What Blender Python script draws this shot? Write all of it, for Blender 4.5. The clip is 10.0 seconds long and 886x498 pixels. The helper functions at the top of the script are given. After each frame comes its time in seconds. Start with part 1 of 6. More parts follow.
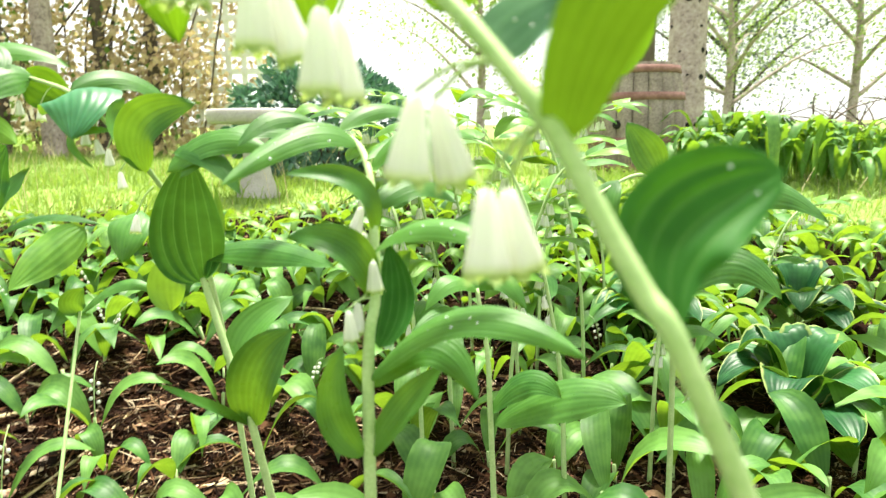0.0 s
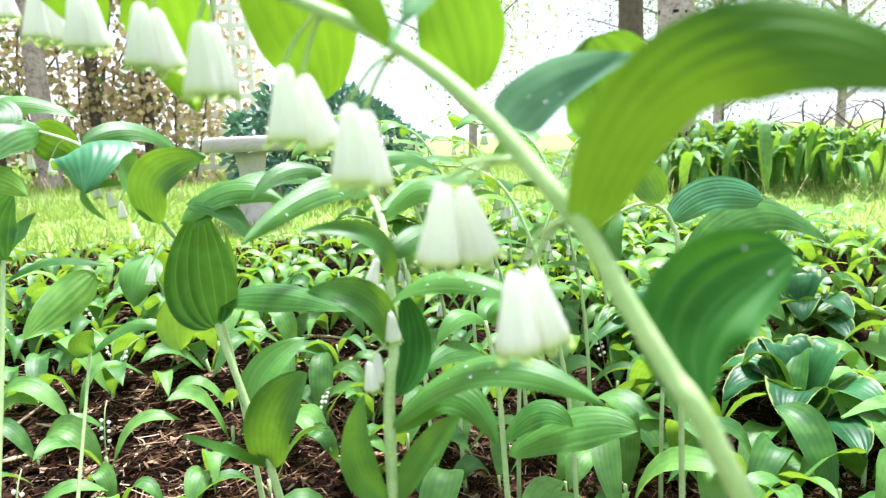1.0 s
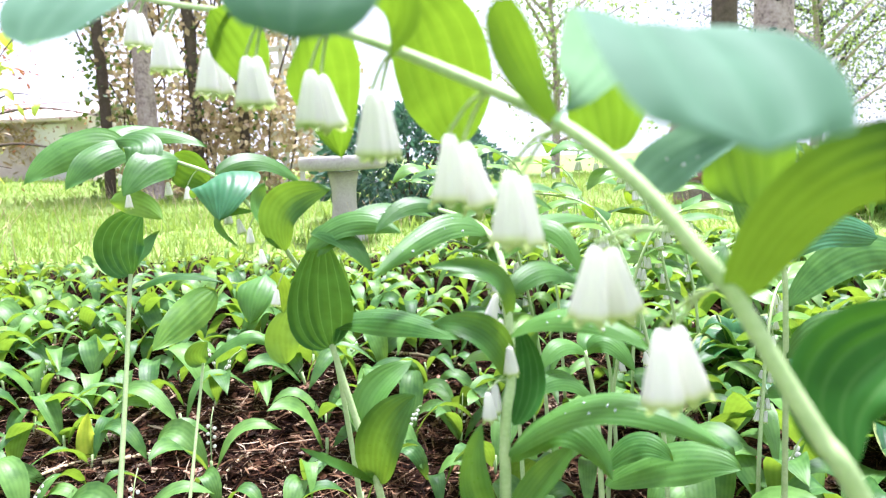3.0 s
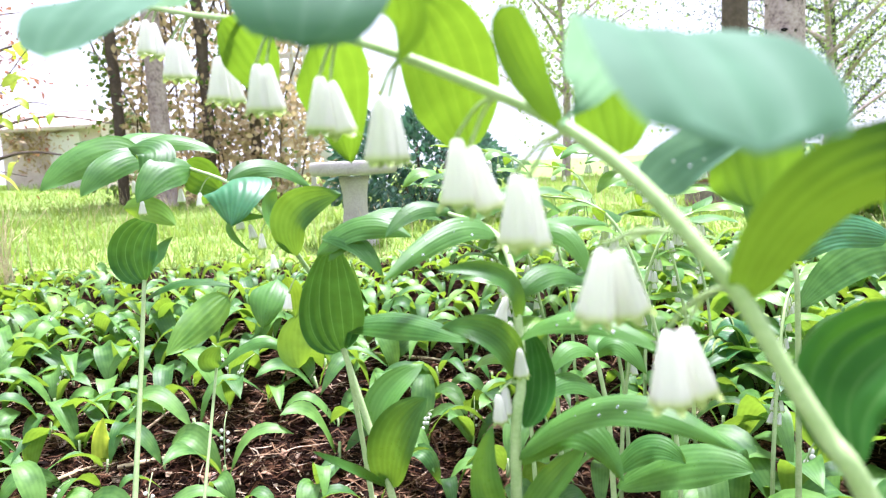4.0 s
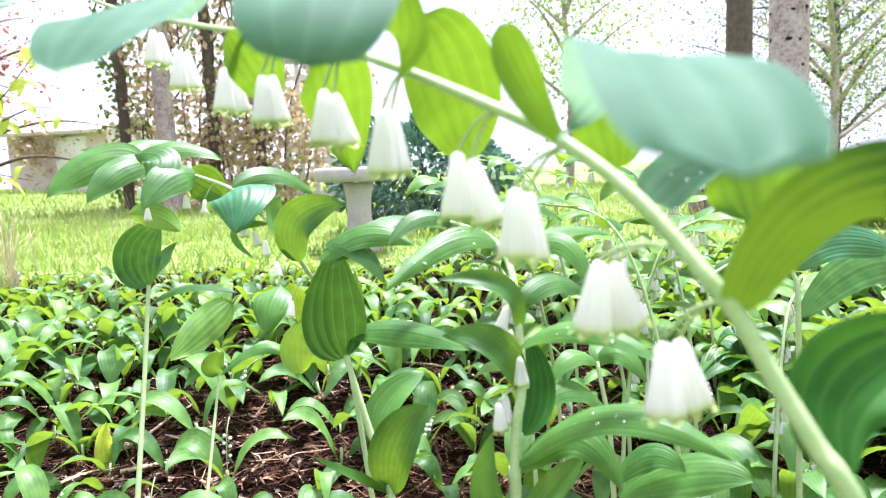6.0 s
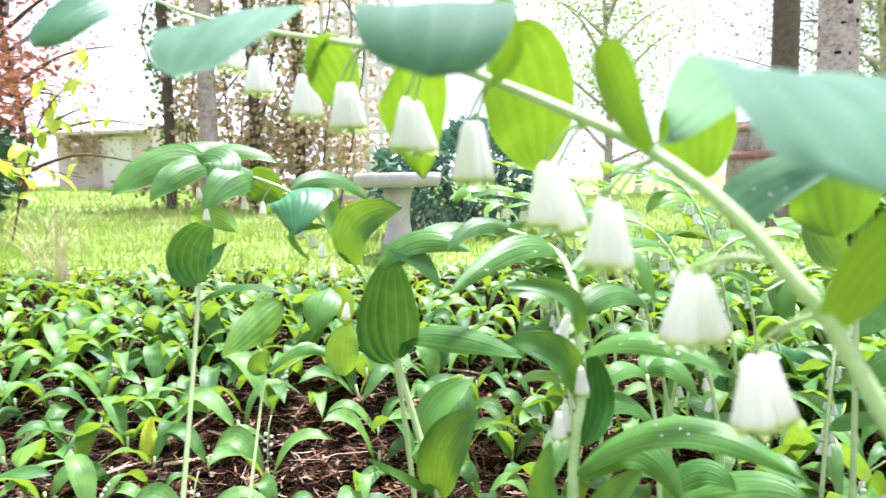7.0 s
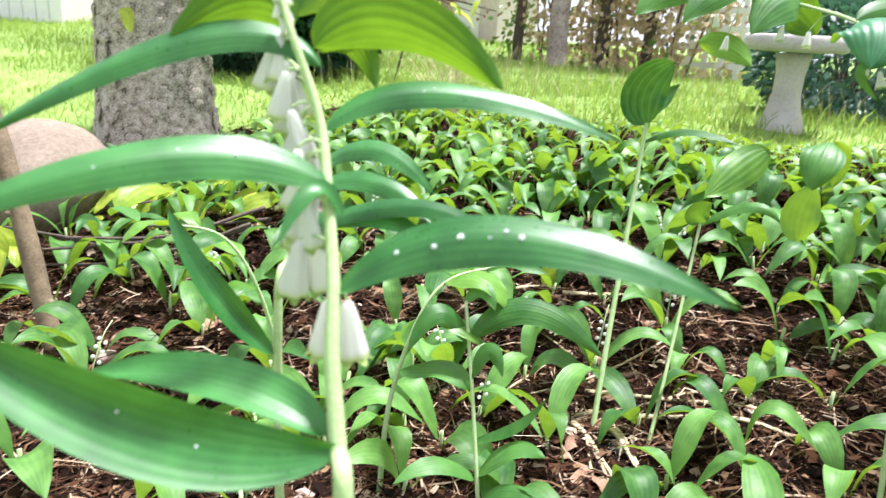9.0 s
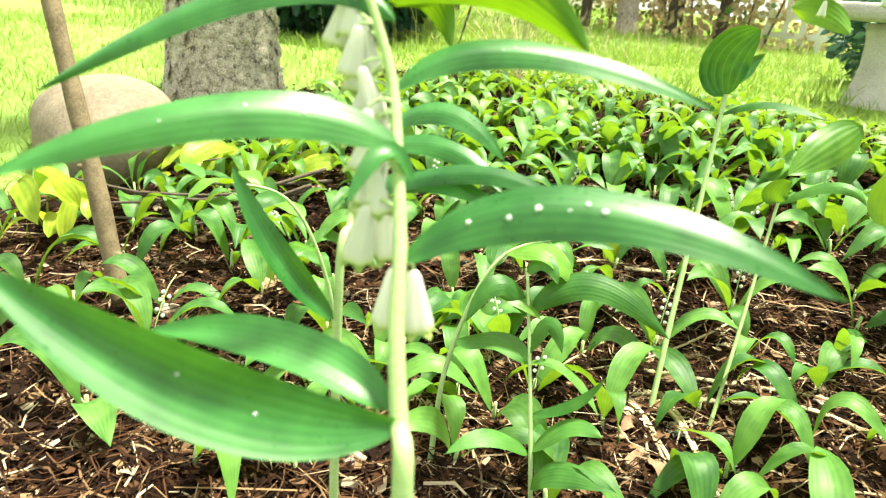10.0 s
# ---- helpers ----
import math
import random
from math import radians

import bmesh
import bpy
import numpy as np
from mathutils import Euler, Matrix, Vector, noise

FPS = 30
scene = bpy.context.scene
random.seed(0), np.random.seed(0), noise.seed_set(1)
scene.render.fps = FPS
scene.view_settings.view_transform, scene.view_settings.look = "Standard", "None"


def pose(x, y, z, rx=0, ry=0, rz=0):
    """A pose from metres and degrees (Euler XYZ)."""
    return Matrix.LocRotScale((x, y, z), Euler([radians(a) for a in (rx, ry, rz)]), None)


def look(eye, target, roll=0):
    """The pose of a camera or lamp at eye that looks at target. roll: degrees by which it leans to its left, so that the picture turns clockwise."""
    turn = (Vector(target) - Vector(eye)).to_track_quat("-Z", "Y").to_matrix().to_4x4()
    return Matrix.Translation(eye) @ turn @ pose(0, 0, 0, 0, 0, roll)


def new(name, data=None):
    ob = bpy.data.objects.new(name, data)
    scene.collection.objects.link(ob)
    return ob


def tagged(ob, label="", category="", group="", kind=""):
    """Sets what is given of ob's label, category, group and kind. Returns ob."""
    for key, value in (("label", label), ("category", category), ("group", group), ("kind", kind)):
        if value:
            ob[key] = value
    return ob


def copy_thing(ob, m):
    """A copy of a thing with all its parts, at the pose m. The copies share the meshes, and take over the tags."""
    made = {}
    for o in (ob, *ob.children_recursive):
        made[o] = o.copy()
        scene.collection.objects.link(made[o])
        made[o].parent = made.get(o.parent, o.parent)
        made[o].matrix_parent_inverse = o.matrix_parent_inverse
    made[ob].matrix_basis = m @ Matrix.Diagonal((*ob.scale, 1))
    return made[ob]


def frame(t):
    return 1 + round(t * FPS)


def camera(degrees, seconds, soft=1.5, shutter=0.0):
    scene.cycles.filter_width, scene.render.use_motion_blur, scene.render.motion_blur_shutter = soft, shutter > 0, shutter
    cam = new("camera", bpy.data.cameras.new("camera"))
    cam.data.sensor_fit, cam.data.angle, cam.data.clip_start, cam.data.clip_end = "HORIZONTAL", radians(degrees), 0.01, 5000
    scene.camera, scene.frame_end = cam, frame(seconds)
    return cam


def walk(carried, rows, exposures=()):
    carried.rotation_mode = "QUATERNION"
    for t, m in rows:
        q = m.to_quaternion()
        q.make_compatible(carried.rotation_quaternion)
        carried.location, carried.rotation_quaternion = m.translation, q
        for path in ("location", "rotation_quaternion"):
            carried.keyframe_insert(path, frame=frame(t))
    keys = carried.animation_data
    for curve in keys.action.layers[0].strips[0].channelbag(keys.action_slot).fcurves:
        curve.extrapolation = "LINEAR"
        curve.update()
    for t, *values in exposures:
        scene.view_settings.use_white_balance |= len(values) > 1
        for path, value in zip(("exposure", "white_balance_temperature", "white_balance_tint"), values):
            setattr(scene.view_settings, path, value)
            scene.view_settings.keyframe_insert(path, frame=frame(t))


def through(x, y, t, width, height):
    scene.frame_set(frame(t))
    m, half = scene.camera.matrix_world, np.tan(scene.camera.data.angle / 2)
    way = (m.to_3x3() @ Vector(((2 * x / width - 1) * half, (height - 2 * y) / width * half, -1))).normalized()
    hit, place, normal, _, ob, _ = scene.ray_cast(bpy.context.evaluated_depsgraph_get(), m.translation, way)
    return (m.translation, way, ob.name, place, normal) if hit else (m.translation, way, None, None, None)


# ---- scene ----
# ---------------------------------------------------------------- camera
cam = camera(65.0, 10.0, soft=1.2, shutter=0.4)
cam.data.dof.use_dof, cam.data.dof.focus_distance, cam.data.dof.aperture_fstop = True, 1.1, 9.0
PATH = [
    (0, (0.0204, 0.0555, 0.6142), (0.0159, 1.04, 0.4382), -0.80),
    (0.5, (0.0185, 0.0518, 0.6253), (0.0395, 1.041, 0.4778), -2.70),
    (1, (0.0093, 0.0463, 0.6401), (0.0103, 1.034, 0.4836), -2.90),
    (1.5, (0.0019, 0.0463, 0.6401), (-0.0356, 1.034, 0.4901), -2.80),
    (2, (-0.0074, 0.037, 0.6512), (-0.0839, 1.023, 0.5037), -2.70),
    (2.5, (-0.0111, 0.024, 0.6567), (-0.1136, 1.01, 0.5212), -2.50),
    (3, (-0.0185, 0.0204, 0.6604), (-0.128, 1.006, 0.5314), -2.30),
    (4.5, (-0.0148, 0.0148, 0.6604), (-0.1448, 0.999, 0.5405), -3.00),
    (5, (-0.013, 0.013, 0.6604), (-0.1429, 0.9974, 0.5425), -2.90),
    (6.5, (-0.0185, 0.0111, 0.6642), (-0.156, 0.9956, 0.5552), -2.00),
    (7, (-0.037, 0.0019, 0.6642), (-0.2125, 0.981, 0.5621), -1.10),
    (7.5, (-0.083, -0.013, 0.665), (-0.351, 0.945, 0.563), -0.15),
    (8, (-0.1739, -0.074, 0.6493), (-0.5525, 0.8413, 0.5123), 3.30),
    (8.5, (-0.2498, -0.0907, 0.6216), (-0.7408, 0.7534, 0.4061), 5.20),
    (9, (-0.2646, -0.0851, 0.6142), (-0.8025, 0.7048, 0.3197), 3.50),
    (9.5, (-0.2757, -0.0814, 0.6123), (-0.847, 0.6719, 0.2865), 3.60),
    (10, (-0.2831, -0.074, 0.6086), (-0.8719, 0.6574, 0.2647), 4.50),
]
EXPOSE = [(0, 2.0, 7000, 2), (0.8, 2.0, 6050, 9), (1.5, 2.0, 5780, 18), (2.5, 2.02, 5760, 25), (6.5, 2.05, 5760, 28), (7.5, 2.06, 6250, 16), (8.0, 1.74, 7100, 2), (8.5, 1.64, 6150, 9), (9.0, 1.74, 5950, 17), (9.5, 2.05, 6950, 1), (10, 2.06, 7400, -6)]
walk(cam, [(t, look(eye, target, roll)) for t, eye, target, roll in PATH], EXPOSE)

# ---------------------------------------------------------------- light
sky_world = bpy.data.worlds.new("sky")
scene.world = sky_world
sky_world.use_nodes = True
wn, wl = sky_world.node_tree.nodes, sky_world.node_tree.links
wn.clear()
sky = wn.new("ShaderNodeTexSky")
sky.sky_type = "NISHITA"
sky.sun_disc = False
sky.sun_elevation, sky.sun_rotation = radians(71), radians(16)
sky.dust_density, sky.ozone_density, sky.air_density = 6.0, 0.3, 0.7
veil = wn.new("ShaderNodeMixRGB")
veil.inputs[0].default_value = 0.75
veil.inputs[2].default_value = (7.6, 7.8, 8.0, 1)
wl.new(sky.outputs[0], veil.inputs[1])
back = wn.new("ShaderNodeBackground")
back.inputs[1].default_value = 0.066
wl.new(veil.outputs[0], back.inputs[0])
wout = wn.new("ShaderNodeOutputWorld")
wl.new(back.outputs[0], wout.inputs[0])
sun_data = bpy.data.lights.new("sun", "SUN")
sun_data.energy, sun_data.angle, sun_data.color = 3.7, radians(9), (1.0, 0.96, 0.9)
sun = new("sun", sun_data)
sun.matrix_world = look((0.5, 1.7, 5.2), (0, 0, 0))

# ---------------------------------------------------------------- materials


def shader(name, rough=0.6, spec=0.4):
    m = bpy.data.materials.new(name)
    m.use_nodes = True
    n, l = m.node_tree.nodes, m.node_tree.links
    b = n["Principled BSDF"]
    b.inputs["Roughness"].default_value = rough
    b.inputs["Specular IOR Level"].default_value = spec
    return m, n, l, b


def ramp(n, stops):
    r = n.new("ShaderNodeValToRGB")
    while len(r.color_ramp.elements) < len(stops):
        r.color_ramp.elements.new(0.5)
    for e, (p, c) in zip(r.color_ramp.elements, stops):
        e.position, e.color = p, (*c, 1)
    return r


def noise_tex(n, l, scale, detail=4, coord="Object", rough=0.6):
    tc = n.new("ShaderNodeTexCoord")
    t = n.new("ShaderNodeTexNoise")
    t.inputs["Scale"].default_value, t.inputs["Detail"].default_value = scale, detail
    t.inputs["Roughness"].default_value = rough
    l.new(tc.outputs[coord], t.inputs["Vector"])
    return t


def add_bump(n, l, b, height, strength, distance):
    bp = n.new("ShaderNodeBump")
    bp.inputs["Strength"].default_value, bp.inputs["Distance"].default_value = strength, distance
    l.new(height, bp.inputs["Height"])
    l.new(bp.outputs[0], b.inputs["Normal"])
    return bp


def mottled(name, stops, scale, rough=0.7, fine=0.0, bump=0.3, dist=0.01, spec=0.3, coord="Object"):
    """Two scales of noise over a colour ramp, with relief."""
    m, n, l, b = shader(name, rough, spec)
    a = noise_tex(n, l, scale, 5, coord)
    c = noise_tex(n, l, fine or scale * 7, 4, coord)
    mix = n.new("ShaderNodeMath")
    mix.operation = "MULTIPLY_ADD"
    mix.inputs[1].default_value = 0.5
    l.new(c.outputs[0], mix.inputs[0])
    half = n.new("ShaderNodeMath")
    half.operation = "MULTIPLY"
    half.inputs[1].default_value = 0.5
    l.new(a.outputs[0], half.inputs[0])
    l.new(half.outputs[0], mix.inputs[2])
    r = ramp(n, stops)
    l.new(mix.outputs[0], r.inputs[0])
    l.new(r.outputs[0], b.inputs["Base Color"])
    add_bump(n, l, b, mix.outputs[0], bump, dist)
    return m


def leaf_material(name, dark, light, through, veins=9, gloss=0.42, glow=0.45, drops=0.0, edge=None, per_island=False, vein_depth=0.3, spec=0.32, lines=0.0):
    """A leaf: veins along its length, mottled green, light that passes through the blade, dew drops."""
    m, n, l, b = shader(name, gloss, spec)
    uv = n.new("ShaderNodeUVMap")
    sep = n.new("ShaderNodeSeparateXYZ")
    l.new(uv.outputs[0], sep.inputs[0])
    wave = n.new("ShaderNodeMath")
    wave.operation = "MULTIPLY"
    wave.inputs[1].default_value = veins * 2 * math.pi
    l.new(sep.outputs["Y"], wave.inputs[0])
    cosn = n.new("ShaderNodeMath")
    cosn.operation = "COSINE"
    l.new(wave.outputs[0], cosn.inputs[0])
    tc = n.new("ShaderNodeTexCoord")
    tex = n.new("ShaderNodeTexNoise")
    tex.inputs["Scale"].default_value, tex.inputs["Detail"].default_value = 45, 4
    l.new(tc.outputs["Object"], tex.inputs["Vector"])
    who = n.new("ShaderNodeNewGeometry") if per_island else n.new("ShaderNodeObjectInfo")
    rnd = who.outputs["Random Per Island" if per_island else "Random"]
    s1 = n.new("ShaderNodeMath")
    s1.operation = "MULTIPLY_ADD"
    l.new(cosn.outputs[0], s1.inputs[0])
    s1.inputs[1].default_value = 0.055
    l.new(tex.outputs[0], s1.inputs[2])
    s2 = n.new("ShaderNodeMath")
    s2.operation = "MULTIPLY_ADD"
    l.new(rnd, s2.inputs[0])
    s2.inputs[1].default_value = 0.5
    l.new(s1.outputs[0], s2.inputs[2])
    s3 = n.new("ShaderNodeMath")
    s3.operation = "SUBTRACT"
    l.new(s2.outputs[0], s3.inputs[0])
    s3.inputs[1].default_value = 0.25
    r = ramp(n, [(0.22, dark), (0.78, light)])
    l.new(s3.outputs[0], r.inputs[0])
    colour = r.outputs[0]
    if lines:
        fine = ramp(n, [(0.91, (0, 0, 0)), (1.0, (lines, lines, lines))])
        l.new(cosn.outputs[0], fine.inputs[0])
        lm = n.new("ShaderNodeMixRGB")
        l.new(fine.outputs[0], lm.inputs[0])
        l.new(colour, lm.inputs[1])
        lm.inputs[2].default_value = (light[0] * 1.6 + 0.06, light[1] * 1.3 + 0.05, light[2] * 1.6 + 0.03, 1)
        colour = lm.outputs[0]
    if edge:
        a = n.new("ShaderNodeMath")
        a.operation = "SUBTRACT"
        l.new(sep.outputs["Y"], a.inputs[0])
        a.inputs[1].default_value = 0.5
        a2 = n.new("ShaderNodeMath")
        a2.operation = "ABSOLUTE"
        l.new(a.outputs[0], a2.inputs[0])
        a3 = n.new("ShaderNodeMath")
        a3.operation = "MULTIPLY_ADD"
        l.new(tex.outputs[0], a3.inputs[0])
        a3.inputs[1].default_value = 0.2
        l.new(a2.outputs[0], a3.inputs[2])
        er = ramp(n, [(0.53, (0, 0, 0)), (0.57, (1, 1, 1))])
        l.new(a3.outputs[0], er.inputs[0])
        em = n.new("ShaderNodeMixRGB")
        l.new(er.outputs[0], em.inputs[0])
        l.new(colour, em.inputs[1])
        em.inputs[2].default_value = (*edge, 1)
        colour = em.outputs[0]
    l.new(colour, b.inputs["Base Color"])
    hgt = n.new("ShaderNodeMath")
    hgt.operation = "MULTIPLY_ADD"
    l.new(cosn.outputs[0], hgt.inputs[0])
    hgt.inputs[1].default_value = 0.5
    l.new(tex.outputs[0], hgt.inputs[2])
    height = hgt.outputs[0]
    if drops:
        vo = n.new("ShaderNodeTexVoronoi")
        vo.inputs["Scale"].default_value = drops
        l.new(tc.outputs["Object"], vo.inputs["Vector"])
        dr = ramp(n, [(0.10, (1, 1, 1)), (0.22, (0, 0, 0))])
        l.new(vo.outputs["Distance"], dr.inputs[0])
        gate = noise_tex(n, l, 18, 2)
        gr = ramp(n, [(0.50, (0, 0, 0)), (0.58, (1, 1, 1))])
        l.new(gate.outputs[0], gr.inputs[0])
        both = n.new("ShaderNodeMath")
        both.operation = "MULTIPLY"
        l.new(dr.outputs[0], both.inputs[0])
        l.new(gr.outputs[0], both.inputs[1])
        up = n.new("ShaderNodeMath")
        up.operation = "MULTIPLY_ADD"
        l.new(both.outputs[0], up.inputs[0])
        up.inputs[1].default_value = 2.0
        l.new(height, up.inputs[2])
        height = up.outputs[0]
        rg = n.new("ShaderNodeMath")
        rg.operation = "MULTIPLY_ADD"
        l.new(both.outputs[0], rg.inputs[0])
        rg.inputs[1].default_value = -gloss * 0.9
        rg.inputs[2].default_value = gloss
        l.new(rg.outputs[0], b.inputs["Roughness"])
    bp = add_bump(n, l, b, height, vein_depth, 0.0016)
    tr = n.new("ShaderNodeBsdfTranslucent")
    tm = n.new("ShaderNodeMixRGB")
    tm.blend_type = "MULTIPLY"
    tm.inputs[0].default_value = 0.35
    tm.inputs[1].default_value = (*through, 1)
    l.new(s3.outputs[0], tm.inputs[2])
    l.new(tm.outputs[0], tr.inputs["Color"])
    l.new(bp.outputs[0], tr.inputs["Normal"])
    mx = n.new("ShaderNodeMixShader")
    mx.inputs[0].default_value = glow
    l.new(b.outputs[0], mx.inputs[1])
    l.new(tr.outputs[0], mx.inputs[2])
    l.new(mx.outputs[0], n["Material Output"].inputs[0])
    return m


SEAL = leaf_material("seal_leaf", (0.018, 0.105, 0.045), (0.050, 0.215, 0.095), (0.30, 0.50, 0.02), veins=9, drops=160, glow=0.30, gloss=0.42, vein_depth=0.2, lines=0.12)
# pale glaucous green that also carries the sky's reflection as colour
SEAL_PALE = leaf_material("seal_leaf_glaucous_sheen", (0.055, 0.145, 0.085), (0.110, 0.235, 0.150), (0.26, 0.47, 0.25), veins=4, glow=0.38, gloss=0.7, vein_depth=0.08, spec=0.15, lines=0.2)
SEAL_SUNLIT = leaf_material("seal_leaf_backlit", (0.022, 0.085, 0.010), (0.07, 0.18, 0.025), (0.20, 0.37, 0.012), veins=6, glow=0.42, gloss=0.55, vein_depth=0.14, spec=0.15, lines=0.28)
SEAL_LIGHT = leaf_material("seal_leaf_young", (0.050, 0.160, 0.020), (0.16, 0.33, 0.05), (0.34, 0.52, 0.02), veins=6, glow=0.35, gloss=0.4, vein_depth=0.12, spec=0.35, lines=0.06)
# darker copy of the seal leaf, with shade put into its greens
SEAL_SHADE = leaf_material("seal_leaf_shaded", (0.006, 0.052, 0.007), (0.026, 0.120, 0.016), (0.10, 0.27, 0.012), veins=5, glow=0.22, gloss=0.6, vein_depth=0.12, spec=0.12, lines=0.6)
SEAL_DEW = leaf_material("seal_leaf_wet", (0.010, 0.085, 0.014), (0.045, 0.200, 0.038), (0.18, 0.44, 0.03), veins=7, drops=160, glow=0.2, gloss=0.40, vein_depth=0.06, spec=0.5, lines=0.04)
SEAL_FAR = leaf_material("seal_leaf_small", (0.022, 0.100, 0.016), (0.085, 0.230, 0.046), (0.24, 0.42, 0.02), veins=8, drops=160, glow=0.34, gloss=0.46, vein_depth=0.09, spec=0.28, lines=0.08)
SEAL_FOLD = leaf_material("seal_leaf_folded", (0.018, 0.095, 0.018), (0.062, 0.200, 0.044), (0.13, 0.29, 0.02), veins=6, glow=0.22, gloss=0.5, vein_depth=0.2, spec=0.2, lines=0.5)
# backlit leaf again, its weaker light painted as darker olive
SEAL_DIMMED = leaf_material("seal_leaf_dimmed", (0.020, 0.075, 0.008), (0.056, 0.145, 0.018), (0.115, 0.205, 0.008), veins=6, glow=0.30, gloss=0.55, vein_depth=0.14, spec=0.12, lines=0.5)
LILY = leaf_material("lily_leaf", (0.026, 0.110, 0.020), (0.135, 0.300, 0.062), (0.30, 0.50, 0.03), veins=6, glow=0.34, drops=190, gloss=0.50, spec=0.38, vein_depth=0.10)
CARPET = leaf_material("carpet_leaf", (0.022, 0.105, 0.020), (0.20, 0.38, 0.070), (0.34, 0.54, 0.03), veins=5, glow=0.34, per_island=True, gloss=0.48, spec=0.42, vein_depth=0.12)
HOSTA = leaf_material("hosta_leaf", (0.008, 0.055, 0.018), (0.034, 0.135, 0.042), (0.13, 0.30, 0.02), veins=8, glow=0.2, spec=0.22, edge=(0.26, 0.34, 0.11))
DAYLILY = leaf_material("lily_leaf", (0.026, 0.110, 0.020), (0.135, 0.300, 0.062), (0.30, 0.50, 0.03), veins=6, glow=0.34, drops=190, gloss=0.50, spec=0.38, vein_depth=0.10)
YELLOW = leaf_material("yellow_leaf", (0.20, 0.33, 0.03), (0.50, 0.56, 0.07), (0.62, 0.74, 0.06), veins=4, glow=0.45)
TREELEAF = leaf_material("tree_leaf", (0.08, 0.17, 0.05), (0.26, 0.38, 0.14), (0.42, 0.56, 0.14), veins=3, glow=0.5, per_island=True)
PALENEEDLES = leaf_material("pale_needle_spray", (0.05, 0.07, 0.075), (0.19, 0.23, 0.225), (0.20, 0.25, 0.20), veins=3, glow=0.3, per_island=True)
NEEDLES = leaf_material("needle_spray", (0.012, 0.05, 0.025), (0.035, 0.10, 0.045), (0.05, 0.12, 0.03), veins=3, glow=0.15, per_island=True)
REDLEAF = leaf_material("red_leaf", (0.050, 0.022, 0.016), (0.34, 0.14, 0.075), (0.42, 0.18, 0.08), veins=3, glow=0.4, per_island=True)
VINELEAF = leaf_material("vine_leaf", (0.24, 0.16, 0.085), (0.70, 0.56, 0.36), (0.60, 0.48, 0.25), veins=3, glow=0.4, per_island=True)
IVYLEAF = leaf_material("ivy_leaf", (0.03, 0.10, 0.025), (0.12, 0.22, 0.05), (0.3, 0.4, 0.05), veins=3, glow=0.3, per_island=True)
SHRUBLEAF = leaf_material("shrub_leaf", (0.012, 0.055, 0.035), (0.13, 0.26, 0.19), (0.10, 0.26, 0.12), veins=2, gloss=0.28, glow=0.18, per_island=True, spec=0.6)
GRASS = leaf_material("grass_blade", (0.10, 0.21, 0.030), (0.30, 0.41, 0.115), (0.40, 0.54, 0.08), veins=2, glow=0.4, per_island=True, spec=0.15)
STEM = mottled("stem_green", [(0.3, (0.25, 0.39, 0.14)), (0.7, (0.46, 0.57, 0.29))], 60, 0.5, bump=0.15, dist=0.001)
SOIL = mottled("soil", [(0.3, (0.005, 0.003, 0.002)), (0.5, (0.016, 0.007, 0.0045)), (0.75, (0.056, 0.024, 0.014))], 9, 0.95, fine=90, bump=1.0, dist=0.02, spec=0.05)
TURF = mottled("turf", [(0.3, (0.10, 0.18, 0.025)), (0.55, (0.20, 0.30, 0.07)), (0.75, (0.33, 0.38, 0.14))], 3, 0.95, fine=60, bump=0.8, dist=0.02)
BARK = mottled("bark_grey", [(0.38, (0.07, 0.055, 0.042)), (0.48, (0.33, 0.29, 0.235)), (0.62, (0.58, 0.53, 0.45))], 34, 0.9, fine=170, bump=1.0, dist=0.012)
BARKPINK = mottled("bark_pale", [(0.34, (0.11, 0.085, 0.085)), (0.47, (0.33, 0.26, 0.25)), (0.62, (0.47, 0.40, 0.385))], 9, 0.85, fine=45, bump=0.6, dist=0.01)
BARKDARK = mottled("bark_dark", [(0.3, (0.04, 0.03, 0.025)), (0.7, (0.15, 0.115, 0.09))], 20, 0.9, bump=0.8, dist=0.01)
CONCRETE = mottled("concrete", [(0.3, (0.30, 0.27, 0.25)), (0.52, (0.44, 0.41, 0.39)), (0.75, (0.56, 0.53, 0.52))], 9, 0.9, fine=150, bump=0.6, dist=0.004)
STONE = mottled("field_stone", [(0.3, (0.13, 0.10, 0.072)), (0.7, (0.30, 0.24, 0.185))], 8, 0.9, fine=90, bump=0.6, dist=0.006)
WHITEPAINT = mottled("white_paint", [(0.3, (0.72, 0.71, 0.69)), (0.7, (0.82, 0.81, 0.80))], 3, 0.6, bump=0.1, dist=0.002)
STAVE = mottled("weathered_oak", [(0.3, (0.13, 0.10, 0.085)), (0.5, (0.27, 0.22, 0.19)), (0.75, (0.42, 0.36, 0.32))], 10, 0.85, fine=80, bump=0.6, dist=0.004)
RUST = mottled("rusty_hoop", [(0.3, (0.13, 0.055, 0.045)), (0.7, (0.36, 0.20, 0.175))], 25, 0.75, bump=0.4, dist=0.002)
DARK = mottled("dark_hole", [(0.3, (0.008, 0.007, 0.006)), (0.7, (0.02, 0.018, 0.016))], 20, 0.9)
SHEDWALL = mottled("shed_wall", [(0.3, (0.52, 0.42, 0.40)), (0.7, (0.74, 0.66, 0.64))], 4, 0.8, bump=0.2, dist=0.003)
TWIGMAT = mottled("dry_twig", [(0.3, (0.14, 0.085, 0.05)), (0.7, (0.42, 0.33, 0.22))], 30, 0.85, bump=0.3, dist=0.001)
